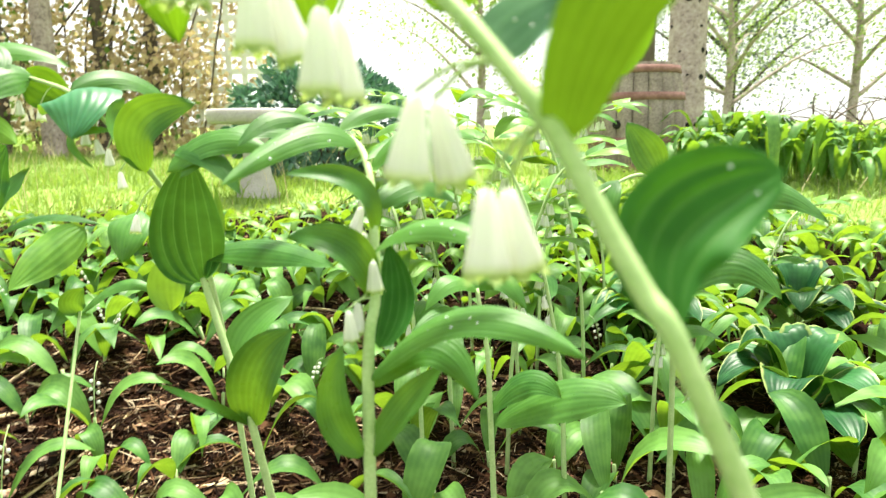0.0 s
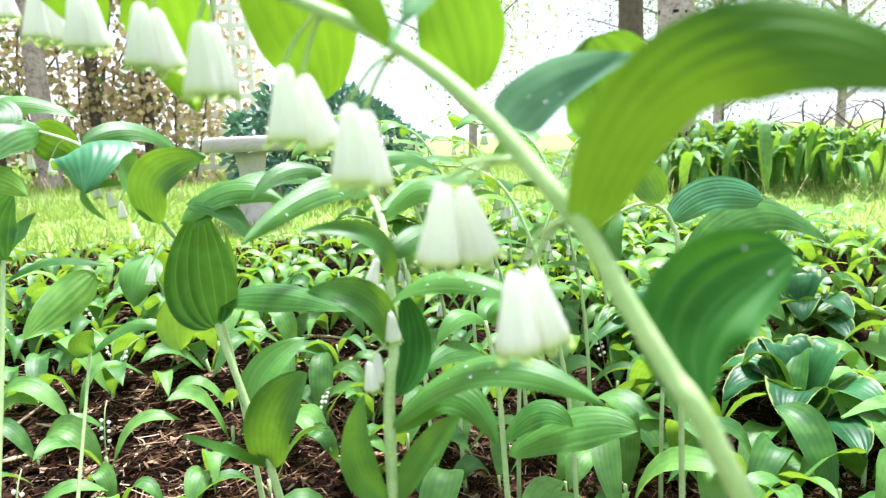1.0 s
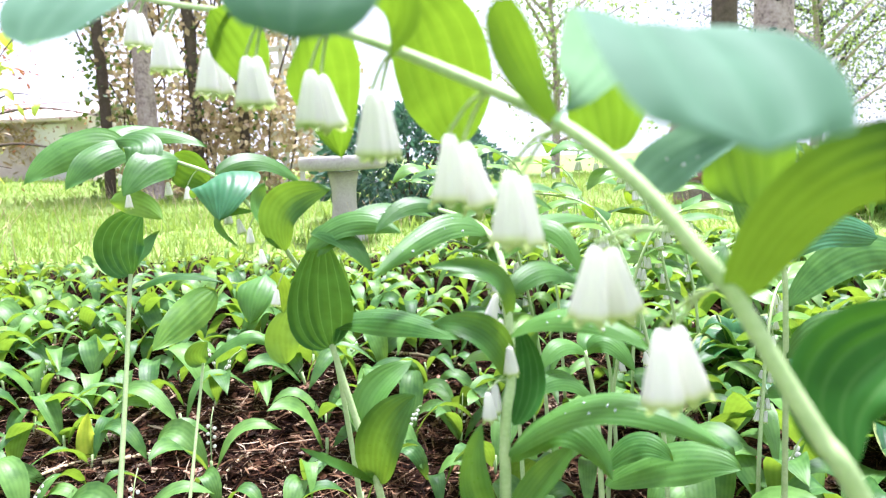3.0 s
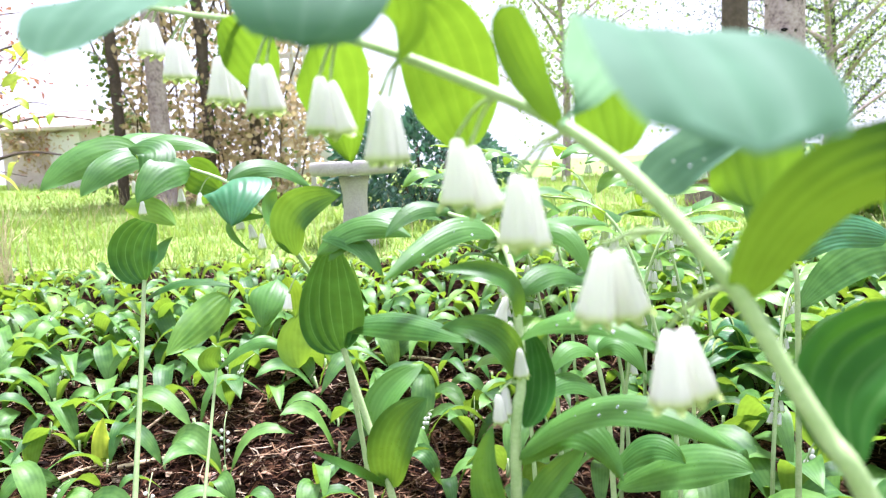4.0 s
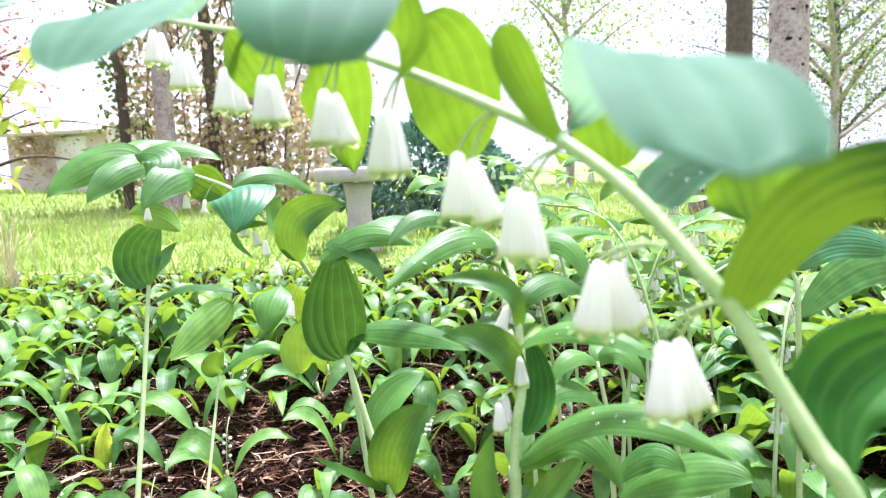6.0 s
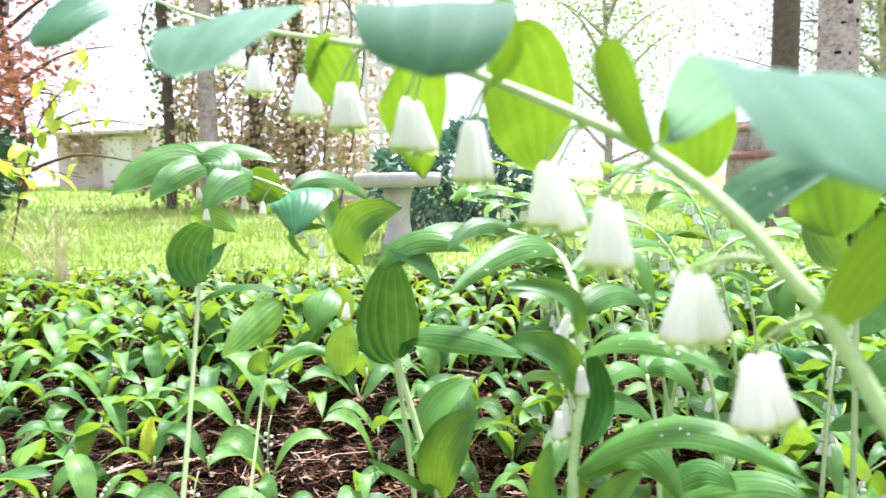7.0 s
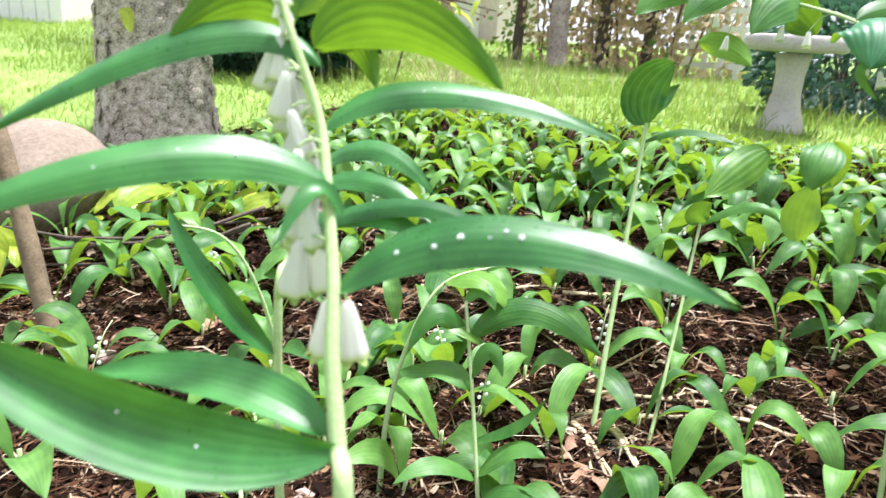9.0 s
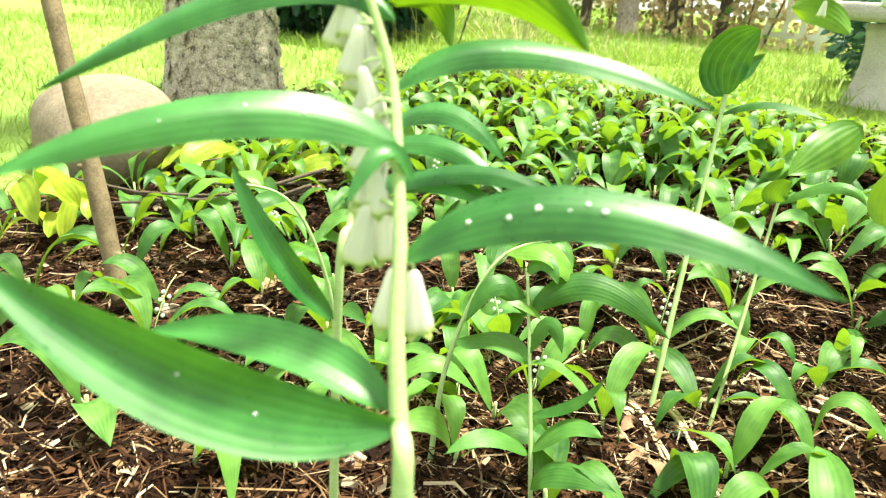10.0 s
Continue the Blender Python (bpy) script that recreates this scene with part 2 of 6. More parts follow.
STRAW = mottled("straw", [(0.3, (0.42, 0.33, 0.18)), (0.7, (0.66, 0.56, 0.36))], 30, 0.8, bump=0.2, dist=0.001)
DEADLEAF = mottled("dead_leaf", [(0.3, (0.16, 0.075, 0.04)), (0.7, (0.42, 0.27, 0.18))], 35, 0.85, bump=0.4, dist=0.001)
PEBBLE = mottled("pebble", [(0.3, (0.22, 0.13, 0.10)), (0.7, (0.45, 0.36, 0.31))], 25, 0.8, bump=0.3, dist=0.001)
STAKEWOOD = mottled("stake_wood", [(0.3, (0.07, 0.052, 0.030)), (0.7, (0.25, 0.19, 0.115))], 30, 0.85, bump=0.4, dist=0.002)
LICHEN = mottled("lichen", [(0.3, (0.25, 0.33, 0.27)), (0.7, (0.5, 0.58, 0.50))], 60, 0.95, bump=0.6, dist=0.002)


def litter_material():
    m, n, l, b = shader("litter", 0.9, 0.08)
    g = n.new("ShaderNodeNewGeometry")
    r = ramp(n, [(0.0, (0.005, 0.003, 0.002)), (0.45, (0.020, 0.009, 0.0055)), (0.74, (0.080, 0.037, 0.019)), (0.91, (0.20, 0.125, 0.070)), (1.0, (0.46, 0.37, 0.27))])
    l.new(g.outputs["Random Per Island"], r.inputs[0])
    l.new(r.outputs[0], b.inputs["Base Color"])
    t = noise_tex(n, l, 120, 3)
    add_bump(n, l, b, t.outputs[0], 0.4, 0.002)
    return m


LITTER = litter_material()


def drop_material():
    m, n, l, b = shader("water_drop", 0.05, 0.8)
    b.inputs["Base Color"].default_value = (0.92, 0.95, 0.95, 1)
    b.inputs["Transmission Weight"].default_value = 0.6
    b.inputs["IOR"].default_value = 1.33
    return m


DROP = drop_material()


def petal_material():
    """White bells, a little of the light passes through; green at the mouth."""
    m, n, l, b = shader("petal", 0.5, 0.3)
    uv = n.new("ShaderNodeUVMap")
    sep = n.new("ShaderNodeSeparateXYZ")
    l.new(uv.outputs[0], sep.inputs[0])
    r = ramp(n, [(0.0, (0.66, 0.74, 0.46)), (0.12, (0.78, 0.79, 0.74)), (0.82, (0.80, 0.81, 0.76)), (0.95, (0.62, 0.70, 0.36))])
    l.new(sep.outputs["X"], r.inputs[0])
    l.new(r.outputs[0], b.inputs["Base Color"])
    t = noise_tex(n, l, 400, 3)
    add_bump(n, l, b, t.outputs[0], 0.15, 0.0008)
    tr = n.new("ShaderNodeBsdfTranslucent")
    l.new(r.outputs[0], tr.inputs["Color"])
    mx = n.new("ShaderNodeMixShader")
    mx.inputs[0].default_value = 0.5
    l.new(b.outputs[0], mx.inputs[1])
    l.new(tr.outputs[0], mx.inputs[2])
    l.new(mx.outputs[0], n["Material Output"].inputs[0])
    return m


PETAL = petal_material()
RIM = leaf_material("petal_rim", (0.20, 0.32, 0.06), (0.42, 0.52, 0.18), (0.45, 0.58, 0.15), veins=1, glow=0.35)

# ---------------------------------------------------------------- mesh helpers


class Build:
    """Collects vertices, faces and UVs for one mesh."""

    def __init__(self):
        self.v, self.f, self.uv, self.count = [], [], [], 0

    def grid(self, pts, uvs):
        """pts: (rows, columns, 3); uvs: (rows, columns, 2)."""
        a, b = pts.shape[:2]
        idx = np.arange(a * b).reshape(a, b) + self.count
        q = np.stack([idx[:-1, :-1], idx[:-1, 1:], idx[1:, 1:], idx[1:, :-1]], -1).reshape(-1, 4)
        self.v.append(pts.reshape(-1, 3))
        self.uv.append(uvs.reshape(-1, 2))
        self.f.append(q)
        self.count += a * b

    def mesh(self, name, material, smooth=True):
        me = bpy.data.meshes.new(name)
        v, f, uv = np.concatenate(self.v), np.concatenate(self.f), np.concatenate(self.uv)
        me.from_pydata(v.tolist(), [], f.tolist())
        lay = me.uv_layers.new(name="UVMap")
        lay.data.foreach_set("uv", uv[f.reshape(-1)].astype(np.float32).reshape(-1))
        if smooth:
            me.polygons.foreach_set("use_smooth", [True] * len(me.polygons))
        me.materials.append(material)
        me.update()
        return me


def unit(v):
    v = np.asarray(v, float)
    return v / max(np.linalg.norm(v), 1e-9)


def part(name, me, parent, label=""):
    """One mesh object under a thing or under a part."""
    ob = new(name, me)
    ob.parent = parent
    if label:
        tagged(ob, label)
    return ob


def thing(name, at, label, category, group="", kind=""):
    ob = new(name)
    ob.location = at
    ob.empty_display_size = 0.05
    return tagged(ob, label, category, group, kind)


def blade_grid(b, p0, p1, p2, normal, width, cup=0.25, ribs=0, nu=14, nv=8, base=0.62, tip=0.8, wave=0.0, origin=(0, 0, 0), petiole=0.0, rib_height=0.014):
    """A leaf blade along the curve p0, p1, p2, facing normal, with raised edges, ribs and a wavy edge."""
    o = np.asarray(origin, float)
    p0, p1, p2 = (np.asarray(p, float) - o for p in (p0, p1, p2))
    c = 2 * p1 - 0.5 * (p0 + p2)
    u = np.linspace(0, 1, nu + 1)[:, None]
    mid = (1 - u) ** 2 * p0 + 2 * u * (1 - u) * c + u ** 2 * p2
    tan = 2 * (1 - u) * (c - p0) + 2 * u * (p2 - c)
    tan /= np.maximum(np.linalg.norm(tan, axis=1, keepdims=True), 1e-9)
    nrm = np.asarray(normal, float)[None, :] - tan * (tan @ np.asarray(normal, float))[:, None]
    nrm /= np.maximum(np.linalg.norm(nrm, axis=1, keepdims=True), 1e-9)
    across = np.cross(tan, nrm)
    uu = u[:, 0]
    prof = uu ** base * (1 - uu) ** tip
    k = base / (base + tip)
    prof = prof / (k ** base * (1 - k) ** tip) + petiole * (1 - uu) ** 3
    s = np.linspace(-1, 1, nv + 1)[None, :]
    w = (0.5 * width * prof)[:, None]
    lift = cup * w * (np.abs(s) ** 1.6) + 0.0 * s
    if ribs:
        lift = lift + rib_height * w * np.cos(s * math.pi * ribs)
    if wave:
        ph = (p0 * 91.7).sum()
        lift = lift + wave * width * np.abs(s) ** 2 * np.sin(uu * 11 + ph)[:, None] * np.sign(s) * 0.5 + wave * width * np.abs(s) ** 2 * np.cos(uu * 7 + ph)[:, None]
    pts = mid[:, None, :] + across[:, None, :] * (s * w)[..., None] + nrm[:, None, :] * lift[..., None]
    uvs = np.stack([np.broadcast_to(u, (nu + 1, nv + 1)), np.broadcast_to((s + 1) / 2, (nu + 1, nv + 1))], -1)
    b.grid(pts, uvs)


def blades(b, p0, p1, p2, normal, width, cup=0.25, nu=3, nv=2, base=0.62, tip=0.8, wave=0.0):
    """Many small leaf blades at once: arrays of feet, middles, ends, facings and widths."""
    n = len(p0)
    c = (2 * p1 - 0.5 * (p0 + p2))[:, None]
    a, e = p0[:, None], p2[:, None]
    u = np.linspace(0, 1, nu + 1)[None, :, None]
    mid = (1 - u) ** 2 * a + 2 * u * (1 - u) * c + u ** 2 * e
    tan = 2 * (1 - u) * (c - a) + 2 * u * (e - c)
    tan = tan / np.maximum(np.linalg.norm(tan, axis=-1, keepdims=True), 1e-9)
    nrm = normal[:, None] - tan * np.sum(tan * normal[:, None], -1, keepdims=True)
    nrm = nrm / np.maximum(np.linalg.norm(nrm, axis=-1, keepdims=True), 1e-9)
    across = np.cross(tan, nrm)
    uu = u[0, :, 0]
    k = base / (base + tip)
    prof = uu ** base * (1 - uu) ** tip / (k ** base * (1 - k) ** tip)
    s = np.linspace(-1, 1, nv + 1)
    w = 0.5 * width[:, None] * prof[None]
    lift = cup * w[..., None] * np.abs(s) ** 1.6
    if wave:
        ph = (p0 * 91.7).sum(1)[:, None]
        lift = lift + (wave * width[:, None] * (0.5 * np.sin(uu * 11 + ph)))[..., None] * s * np.abs(s) + (wave * width[:, None] * np.cos(uu * 7 + ph))[..., None] * s ** 2
    pts = mid[:, :, None] + across[:, :, None] * (w[..., None] * s)[..., None] + nrm[:, :, None] * lift[..., None]
    m = (nu + 1) * (nv + 1)
    idx = np.arange(n * m).reshape(n, nu + 1, nv + 1) + b.count
    b.f.append(np.stack([idx[:, :-1, :-1], idx[:, :-1, 1:], idx[:, 1:, 1:], idx[:, 1:, :-1]], -1).reshape(-1, 4))
    b.v.append(pts.reshape(-1, 3))
    uv = np.stack(np.meshgrid(uu, (s + 1) / 2, indexing="ij"), -1)
    b.uv.append(np.broadcast_to(uv, (n, nu + 1, nv + 1, 2)).reshape(-1, 2))
    b.count += n * m


def units(v):
    return v / np.maximum(np.linalg.norm(v, axis=-1, keepdims=True), 1e-9)


def tube_grid(b, pts, radii, sides=8, closed=True, origin=(0, 0, 0)):
    """A round tube through the points, with a radius at each."""
    p = np.asarray(pts, float) - np.asarray(origin, float)
    r = np.atleast_1d(np.asarray(radii, float))
    r = np.interp(np.linspace(0, 1, len(p)), np.linspace(0, 1, len(r)), r) if len(r) > 1 else np.full(len(p), r[0])
    if closed:
        p = np.concatenate([p[:1], p, p[-1:]])
        r = np.concatenate([[1e-5], r, [1e-5]])
    tan = np.gradient(p[1:-1] if closed else p, axis=0)
    if closed:
        tan = np.concatenate([tan[:1], tan, tan[-1:]])
    tan /= np.maximum(np.linalg.norm(tan, axis=1, keepdims=True), 1e-9)
    ref = np.array([0.31, 0.17, 0.93]) if abs(tan[:, 2]).mean() < 0.8 else np.array([0.93, 0.21, 0.1])
    a = np.cross(tan, ref)
    a /= np.linalg.norm(a, axis=1, keepdims=True)
    c = np.cross(tan, a)
    th = np.linspace(0, 2 * math.pi, sides + 1)
    ring = a[:, None, :] * np.cos(th)[None, :, None] + c[:, None, :] * np.sin(th)[None, :, None]
    g = p[:, None, :] + ring * r[:, None, None]
    uvs = np.stack([np.broadcast_to(np.linspace(0, 1, len(p))[:, None], g.shape[:2]), np.broadcast_to(th[None] / 6.3, g.shape[:2])], -1)
    b.grid(g, uvs)


def spline(points, n=24):
    """A smooth curve (Catmull-Rom) through the points."""
    p = np.asarray(points, float)
    p = np.concatenate([[2 * p[0] - p[1]], p, [2 * p[-1] - p[-2]]])
    out = []
    for i in range(1, len(p) - 2):
        for t in np.linspace(0, 1, n, endpoint=i == len(p) - 3):
            a, b, c, d = p[i - 1:i + 3]
            out.append(0.5 * (2 * b + (c - a) * t + (2 * a - 5 * b + 4 * c - d) * t * t + (3 * b - a - 3 * c + d) * t ** 3))
    return np.array(out)


def ground_z(x, y):
    d = -0.35 * x + 0.94 * y
    s = np.clip((d - 0.8) / 2.2, 0, 1)
    far = np.clip((d - 3.0) / 6.0, 0, 1) * np.clip((-x - 1.0) / 5.0, 0, 1)
    rough = 0.010 * np.sin(x * 5.3 + y * 3.1) + 0.008 * np.sin(x * 9.7 - y * 7.9 + 1) + 0.006 * np.sin(x * 17 + y * 13 + 2) + 0.004 * np.sin(x * 27 - y * 31)
    return 0.33 * (3 * s * s - 2 * s ** 3) + 0.26 * far + rough * np.exp(-((x + 0.5) ** 2 + (y - 1) ** 2) / 14)


def is_lawn(x, y):
    """Beyond the planted bed lies the lawn."""
    d = -0.35 * x + 0.94 * y
    beyond = np.maximum(d - 2.75 - 0.10 * np.sin(x * 2.3) + 0.45 * np.clip(x - 0.1, 0, 2), -x - 2.3 + 0.12 * np.sin(y * 4))
    behind = np.maximum(-y - 0.55 + 0.10 * np.sin(x * 3.1), x - 3.3 + 0.12 * np.sin(y * 2.7))
    return np.maximum(beyond, behind)


rng = np.random.default_rng(7)

# ---------------------------------------------------------------- ground


def build_ground():
    n = 300
    t = np.linspace(-1, 1, n)
    ax = np.sign(t) * (3.0 * np.abs(t) + 250 * np.abs(t) ** 9)
    gx, gy = np.meshgrid(ax - 0.5, ax + 1.4, indexing="ij")
    gz = ground_z(gx, gy)
    b = Build()
    b.grid(np.stack([gx, gy, gz], -1), np.stack([gx, gy], -1))
    me = b.mesh("ground", SOIL)
    me.materials.append(TURF)
    cx = 0.25 * (gx[:-1, :-1] + gx[1:, :-1] + gx[:-1, 1:] + gx[1:, 1:])
    cy = 0.25 * (gy[:-1, :-1] + gy[1:, :-1] + gy[:-1, 1:] + gy[1:, 1:])
    lawn = (is_lawn(cx, cy) > 0).astype(np.int32)
    me.polygons.foreach_set("material_index", lawn.reshape(-1))
    tagged(new("ground", me), "reddish brown mulched soil running into green lawn", "ground", kind="structure")


build_ground()


def scatter(n, x0, x1, y0, y1, keep):
    p = np.stack([rng.uniform(x0, x1, n), rng.uniform(y0, y1, n)], 1)
    return p[keep(p[:, 0], p[:, 1])]


def strips(b, p, side, mid, end, w1=0.8, w2=0.15):
    """Many narrow three-point blades at once: foot p, half width side, offsets of the middle and the end."""
    n = len(p)
    g = np.stack([np.stack([p - side, p + side], 1), np.stack([p + mid - side * w1, p + mid + side * w1], 1), np.stack([p + end - side * w2, p + end + side * w2], 1)], 1)
    idx = np.arange(n * 6).reshape(n, 3, 2) + b.count
    q = np.stack([idx[:, :2, 0], idx[:, :2, 1], idx[:, 1:, 1], idx[:, 1:, 0]], -1).reshape(-1, 4)
    uv = np.broadcast_to(np.array([[[0, 0], [0, 1]], [[0.5, 0], [0.5, 1]], [[1, 0], [1, 1]]], float), (n, 3, 2, 2))
    b.v.append(g.reshape(-1, 3))
    b.uv.append(uv.reshape(-1, 2))
    b.f.append(q)
    b.count += n * 6


def build_litter():
    """Needles, straws, bark crumbs and bits of leaf over the soil."""
    b = Build()
    for n, x0, x1, y0, y1, long in ((95000, -2.0, 1.0, 0.0, 2.0, 1.0), (22000, -3.0, 2.2, 1.2, 3.4, 1.0), (14000, -2.4, 3.3, -0.6, 2.0, 1.0), (5000, -1.6, 0.5, 0.3, 1.9, 2.0)):
        xy = scatter(n, x0, x1, y0, y1, lambda x, y: is_lawn(x, y) < 0.05)
        m = len(xy)
        a = rng.uniform(0, 6.283, m)
        d = np.stack([np.cos(a), np.sin(a), rng.normal(0, 0.14, m)], 1)
        sd = np.stack([-np.sin(a), np.cos(a), rng.normal(0, 0.5, m)], 1)
        crumb = rng.random(m) < 0.30 / long ** 3
        ln = np.where(crumb, rng.uniform(0.006, 0.022, m), rng.uniform(0.02, 0.085, m) * long)
        w = np.where(crumb, ln * rng.uniform(0.2, 0.45, m), rng.uniform(0.0005, 0.0016, m))
        p = np.column_stack([xy, ground_z(xy[:, 0], xy[:, 1]) + rng.uniform(0.001, 0.016, m)])
        bend = sd * (rng.normal(0, 0.13, m) * ln)[:, None]
        strips(b, p, sd * w[:, None], d * (ln * 0.5)[:, None] + bend, d * ln[:, None], 1.0, 0.6)
    tagged(new("leaf_litter", b.mesh("leaf_litter", LITTER, False)), "brown pine needles, straws and bark crumbs on the soil", "litter", kind="stuff")


build_litter()


def build_lawn():
    b = Build()
    for n, x0, x1, y0, y1, hm in ((60000, -4.6, 3.0, 0.2, 4.6, 1.0), (70000, -9.5, 4.6, 2.0, 11.0, 1.6)):
        xy = scatter(n, x0, x1, y0, y1, lambda x, y: is_lawn(x, y) > -0.06 - 0.35 * rng.random(len(x)) ** 2)
        m = len(xy)
        x, y = xy[:, 0], xy[:, 1]
        tuft = 0.75 + 0.35 * np.sin(x * 3.1 + y * 2.2) * np.sin(x * 1.3 - y * 4.1)
        h = rng.uniform(0.02, 0.07, m) * hm * tuft
        a = rng.uniform(0, 6.283, m)
        side = np.stack([np.cos(a), np.sin(a), np.zeros(m)], 1) * (rng.uniform(0.0012, 0.0026, m) * hm)[:, None]
        lean = np.stack([rng.normal(0, 0.5, m) * h, rng.normal(0, 0.5, m) * h, np.zeros(m)], 1)
        up = np.stack([np.zeros(m), np.zeros(m), h], 1)
        p = np.column_stack([xy, ground_z(x, y) - 0.004])
        strips(b, p, side, up * 0.6 + lean * 0.4, up * 0.95 + lean)
    tagged(new("lawn_grass", b.mesh("lawn_grass", GRASS)), "bright green uncut lawn grass", "grass", kind="stuff")
    b = Build()
    xy = scatter(900, -3.6, 2.5, 2.2, 5.5, lambda x, y: is_lawn(x, y) > -0.1)
    m = len(xy)
    h = rng.uniform(0.10, 0.24, m)
    a = rng.uniform(0, 6.283, m)
    side = np.stack([np.cos(a), np.sin(a), np.zeros(m)], 1) * 0.0011
    lean = np.stack([rng.normal(0, 0.25, m) * h, rng.normal(0, 0.25, m) * h, np.zeros(m)], 1)
    up = np.stack([np.zeros(m), np.zeros(m), h], 1)
    strips(b, np.column_stack([xy, ground_z(xy[:, 0], xy[:, 1])]), side, up * 0.6 + lean * 0.3, up + lean, 0.9, 0.9)
    tagged(new("seeding_grass", b.mesh("seeding_grass", STRAW)), "thin straw coloured grass stalks in the lawn", "grass", kind="stuff")


build_lawn()

# ---------------------------------------------------------------- far things


def lathe(b, profile, sides=40, centre=(0, 0, 0), wobble=0.0):
    th = np.linspace(0, 2 * math.pi, sides + 1)
    pr = np.asarray(profile, float)
    k = 1 + wobble * np.sin(th * 3 + 1) + wobble * 0.6 * np.sin(th * 7)
    k[-1] = k[0]
    g = np.stack([pr[:, None, 0] * np.cos(th) * k, pr[:, None, 0] * np.sin(th) * k, np.broadcast_to(pr[:, None, 1], (len(pr), sides + 1))], -1) + np.asarray(centre)
    uvs = np.stack([np.broadcast_to(np.linspace(0, 1, len(pr))[:, None], g.shape[:2]), np.broadcast_to(th[None] / 6.283, g.shape[:2])], -1)
    b.grid(g, uvs)


def box_mesh(name, material, size, bevel=0.004):
    bm = bmesh.new()
    bmesh.ops.create_cube(bm, size=1, matrix=Matrix.Diagonal((*size, 1)))
    if bevel:
        bmesh.ops.bevel(bm, geom=bm.edges[:], offset=bevel, segments=2, affect="EDGES")
    me = bpy.data.meshes.new(name)
    bm.to_mesh(me)
    bm.free()
    me.materials.append(material)
    return me


def build_birdbath(x, y, rim):
    z = float(ground_z(x, y)) - 0.02
    t = thing("bird_bath", (x, y, z), "weathered grey concrete bird bath on the lawn", "bird bath")
    h = rim - z
    b = Build()
    lathe(b, [(0.001, h - 0.062), (0.06, h - 0.062), (0.172, h - 0.058), (0.184, h - 0.050), (0.190, h - 0.028), (0.187, h - 0.006), (0.18, h), (0.168, h - 0.004), (0.15, h - 0.020), (0.08, h - 0.030), (0.001, h - 0.032)], 56, wobble=0.006)
    part("bowl", b.mesh("bowl", CONCRETE), t)
    b = Build()
    lathe(b, [(0.001, 0), (0.092, 0), (0.092, 0.02), (0.080, 0.05), (0.062, 0.10), (0.052, 0.16), (0.053, h - 0.14), (0.060, h - 0.10), (0.067, h - 0.065), (0.001, h - 0.064)], 40, wobble=0.006)
    part("pedestal", b.mesh("pedestal", CONCRETE), t)


build_birdbath(-0.765, 2.965, 0.688)


def leafy(b, centres, n, spread, size, flat=0.6, aspect=0.6, nu=3):
    """n small leaves round the centres."""
    c = np.asarray(centres, float)
    p = c[rng.integers(len(c), size=n)] + rng.normal(0, 1, (n, 3)) * spread
    d = units(rng.normal(0, 1, (n, 3)) + np.array([0, 0, -0.25]))
    nrm = units(rng.normal(0, flat, (n, 3)) + np.array([0, 0, 1.0]))
    ln = size * rng.uniform(0.6, 1.3, (n, 1))
    blades(b, p, p + d * ln * 0.5 + nrm * ln * 0.06, p + d * ln, nrm, ln[:, 0] * aspect, nu=nu, nv=2)


def build_shrub(x, y, rx, rz, name, label, material, size, n, stems=8, aspect=0.5):
    z = float(ground_z(x, y))
    t = thing(name, (x, y, z), label, "shrub")
    b = Build()
    for k in range(stems):
        s = Build()
        a = k * 2.4
        e = np.array([math.cos(a) * rx * 0.6, math.sin(a) * rx * 0.6, rz * rng.uniform(0.6, 0.95)])
        tube_grid(s, spline([(0.03 * math.cos(a), 0.03 * math.sin(a), -0.03), e * 0.5 + np.array([0, 0, 0.1]), e], 6), np.linspace(0.012, 0.003, 13), 6)
        part("stem", s.mesh("stem", BARKDARK), t)
    d = units(rng.normal(0, 1, (n, 3)))
    r = rng.uniform(0.45, 1.0, n) ** 0.5 * (1 + 0.12 * np.sin(d[:, 0] * 9 + d[:, 2] * 7))
    p = np.stack([d[:, 0] * rx * r, d[:, 1] * rx * r, rz * 0.52 + d[:, 2] * rz * 0.5 * r], 1)
    out = units(d + rng.normal(0, 0.5, (n, 3)))
    nrm = units(np.cross(out, rng.normal(0, 1, (n, 3))) + np.array([0, 0, 0.6]))
    ln = size * rng.uniform(0.6, 1.3, (n, 1))
    blades(b, p, p + out * ln * 0.5, p + out * ln, nrm, ln[:, 0] * aspect, cup=0.3)
    part("foliage", b.mesh("foliage", material), t)


build_shrub(-0.62, 3.95, 0.50, 0.62, "evergreen_shrub", "dense dark evergreen shrub with small glossy leaves", SHRUBLEAF, 0.05, 5200)


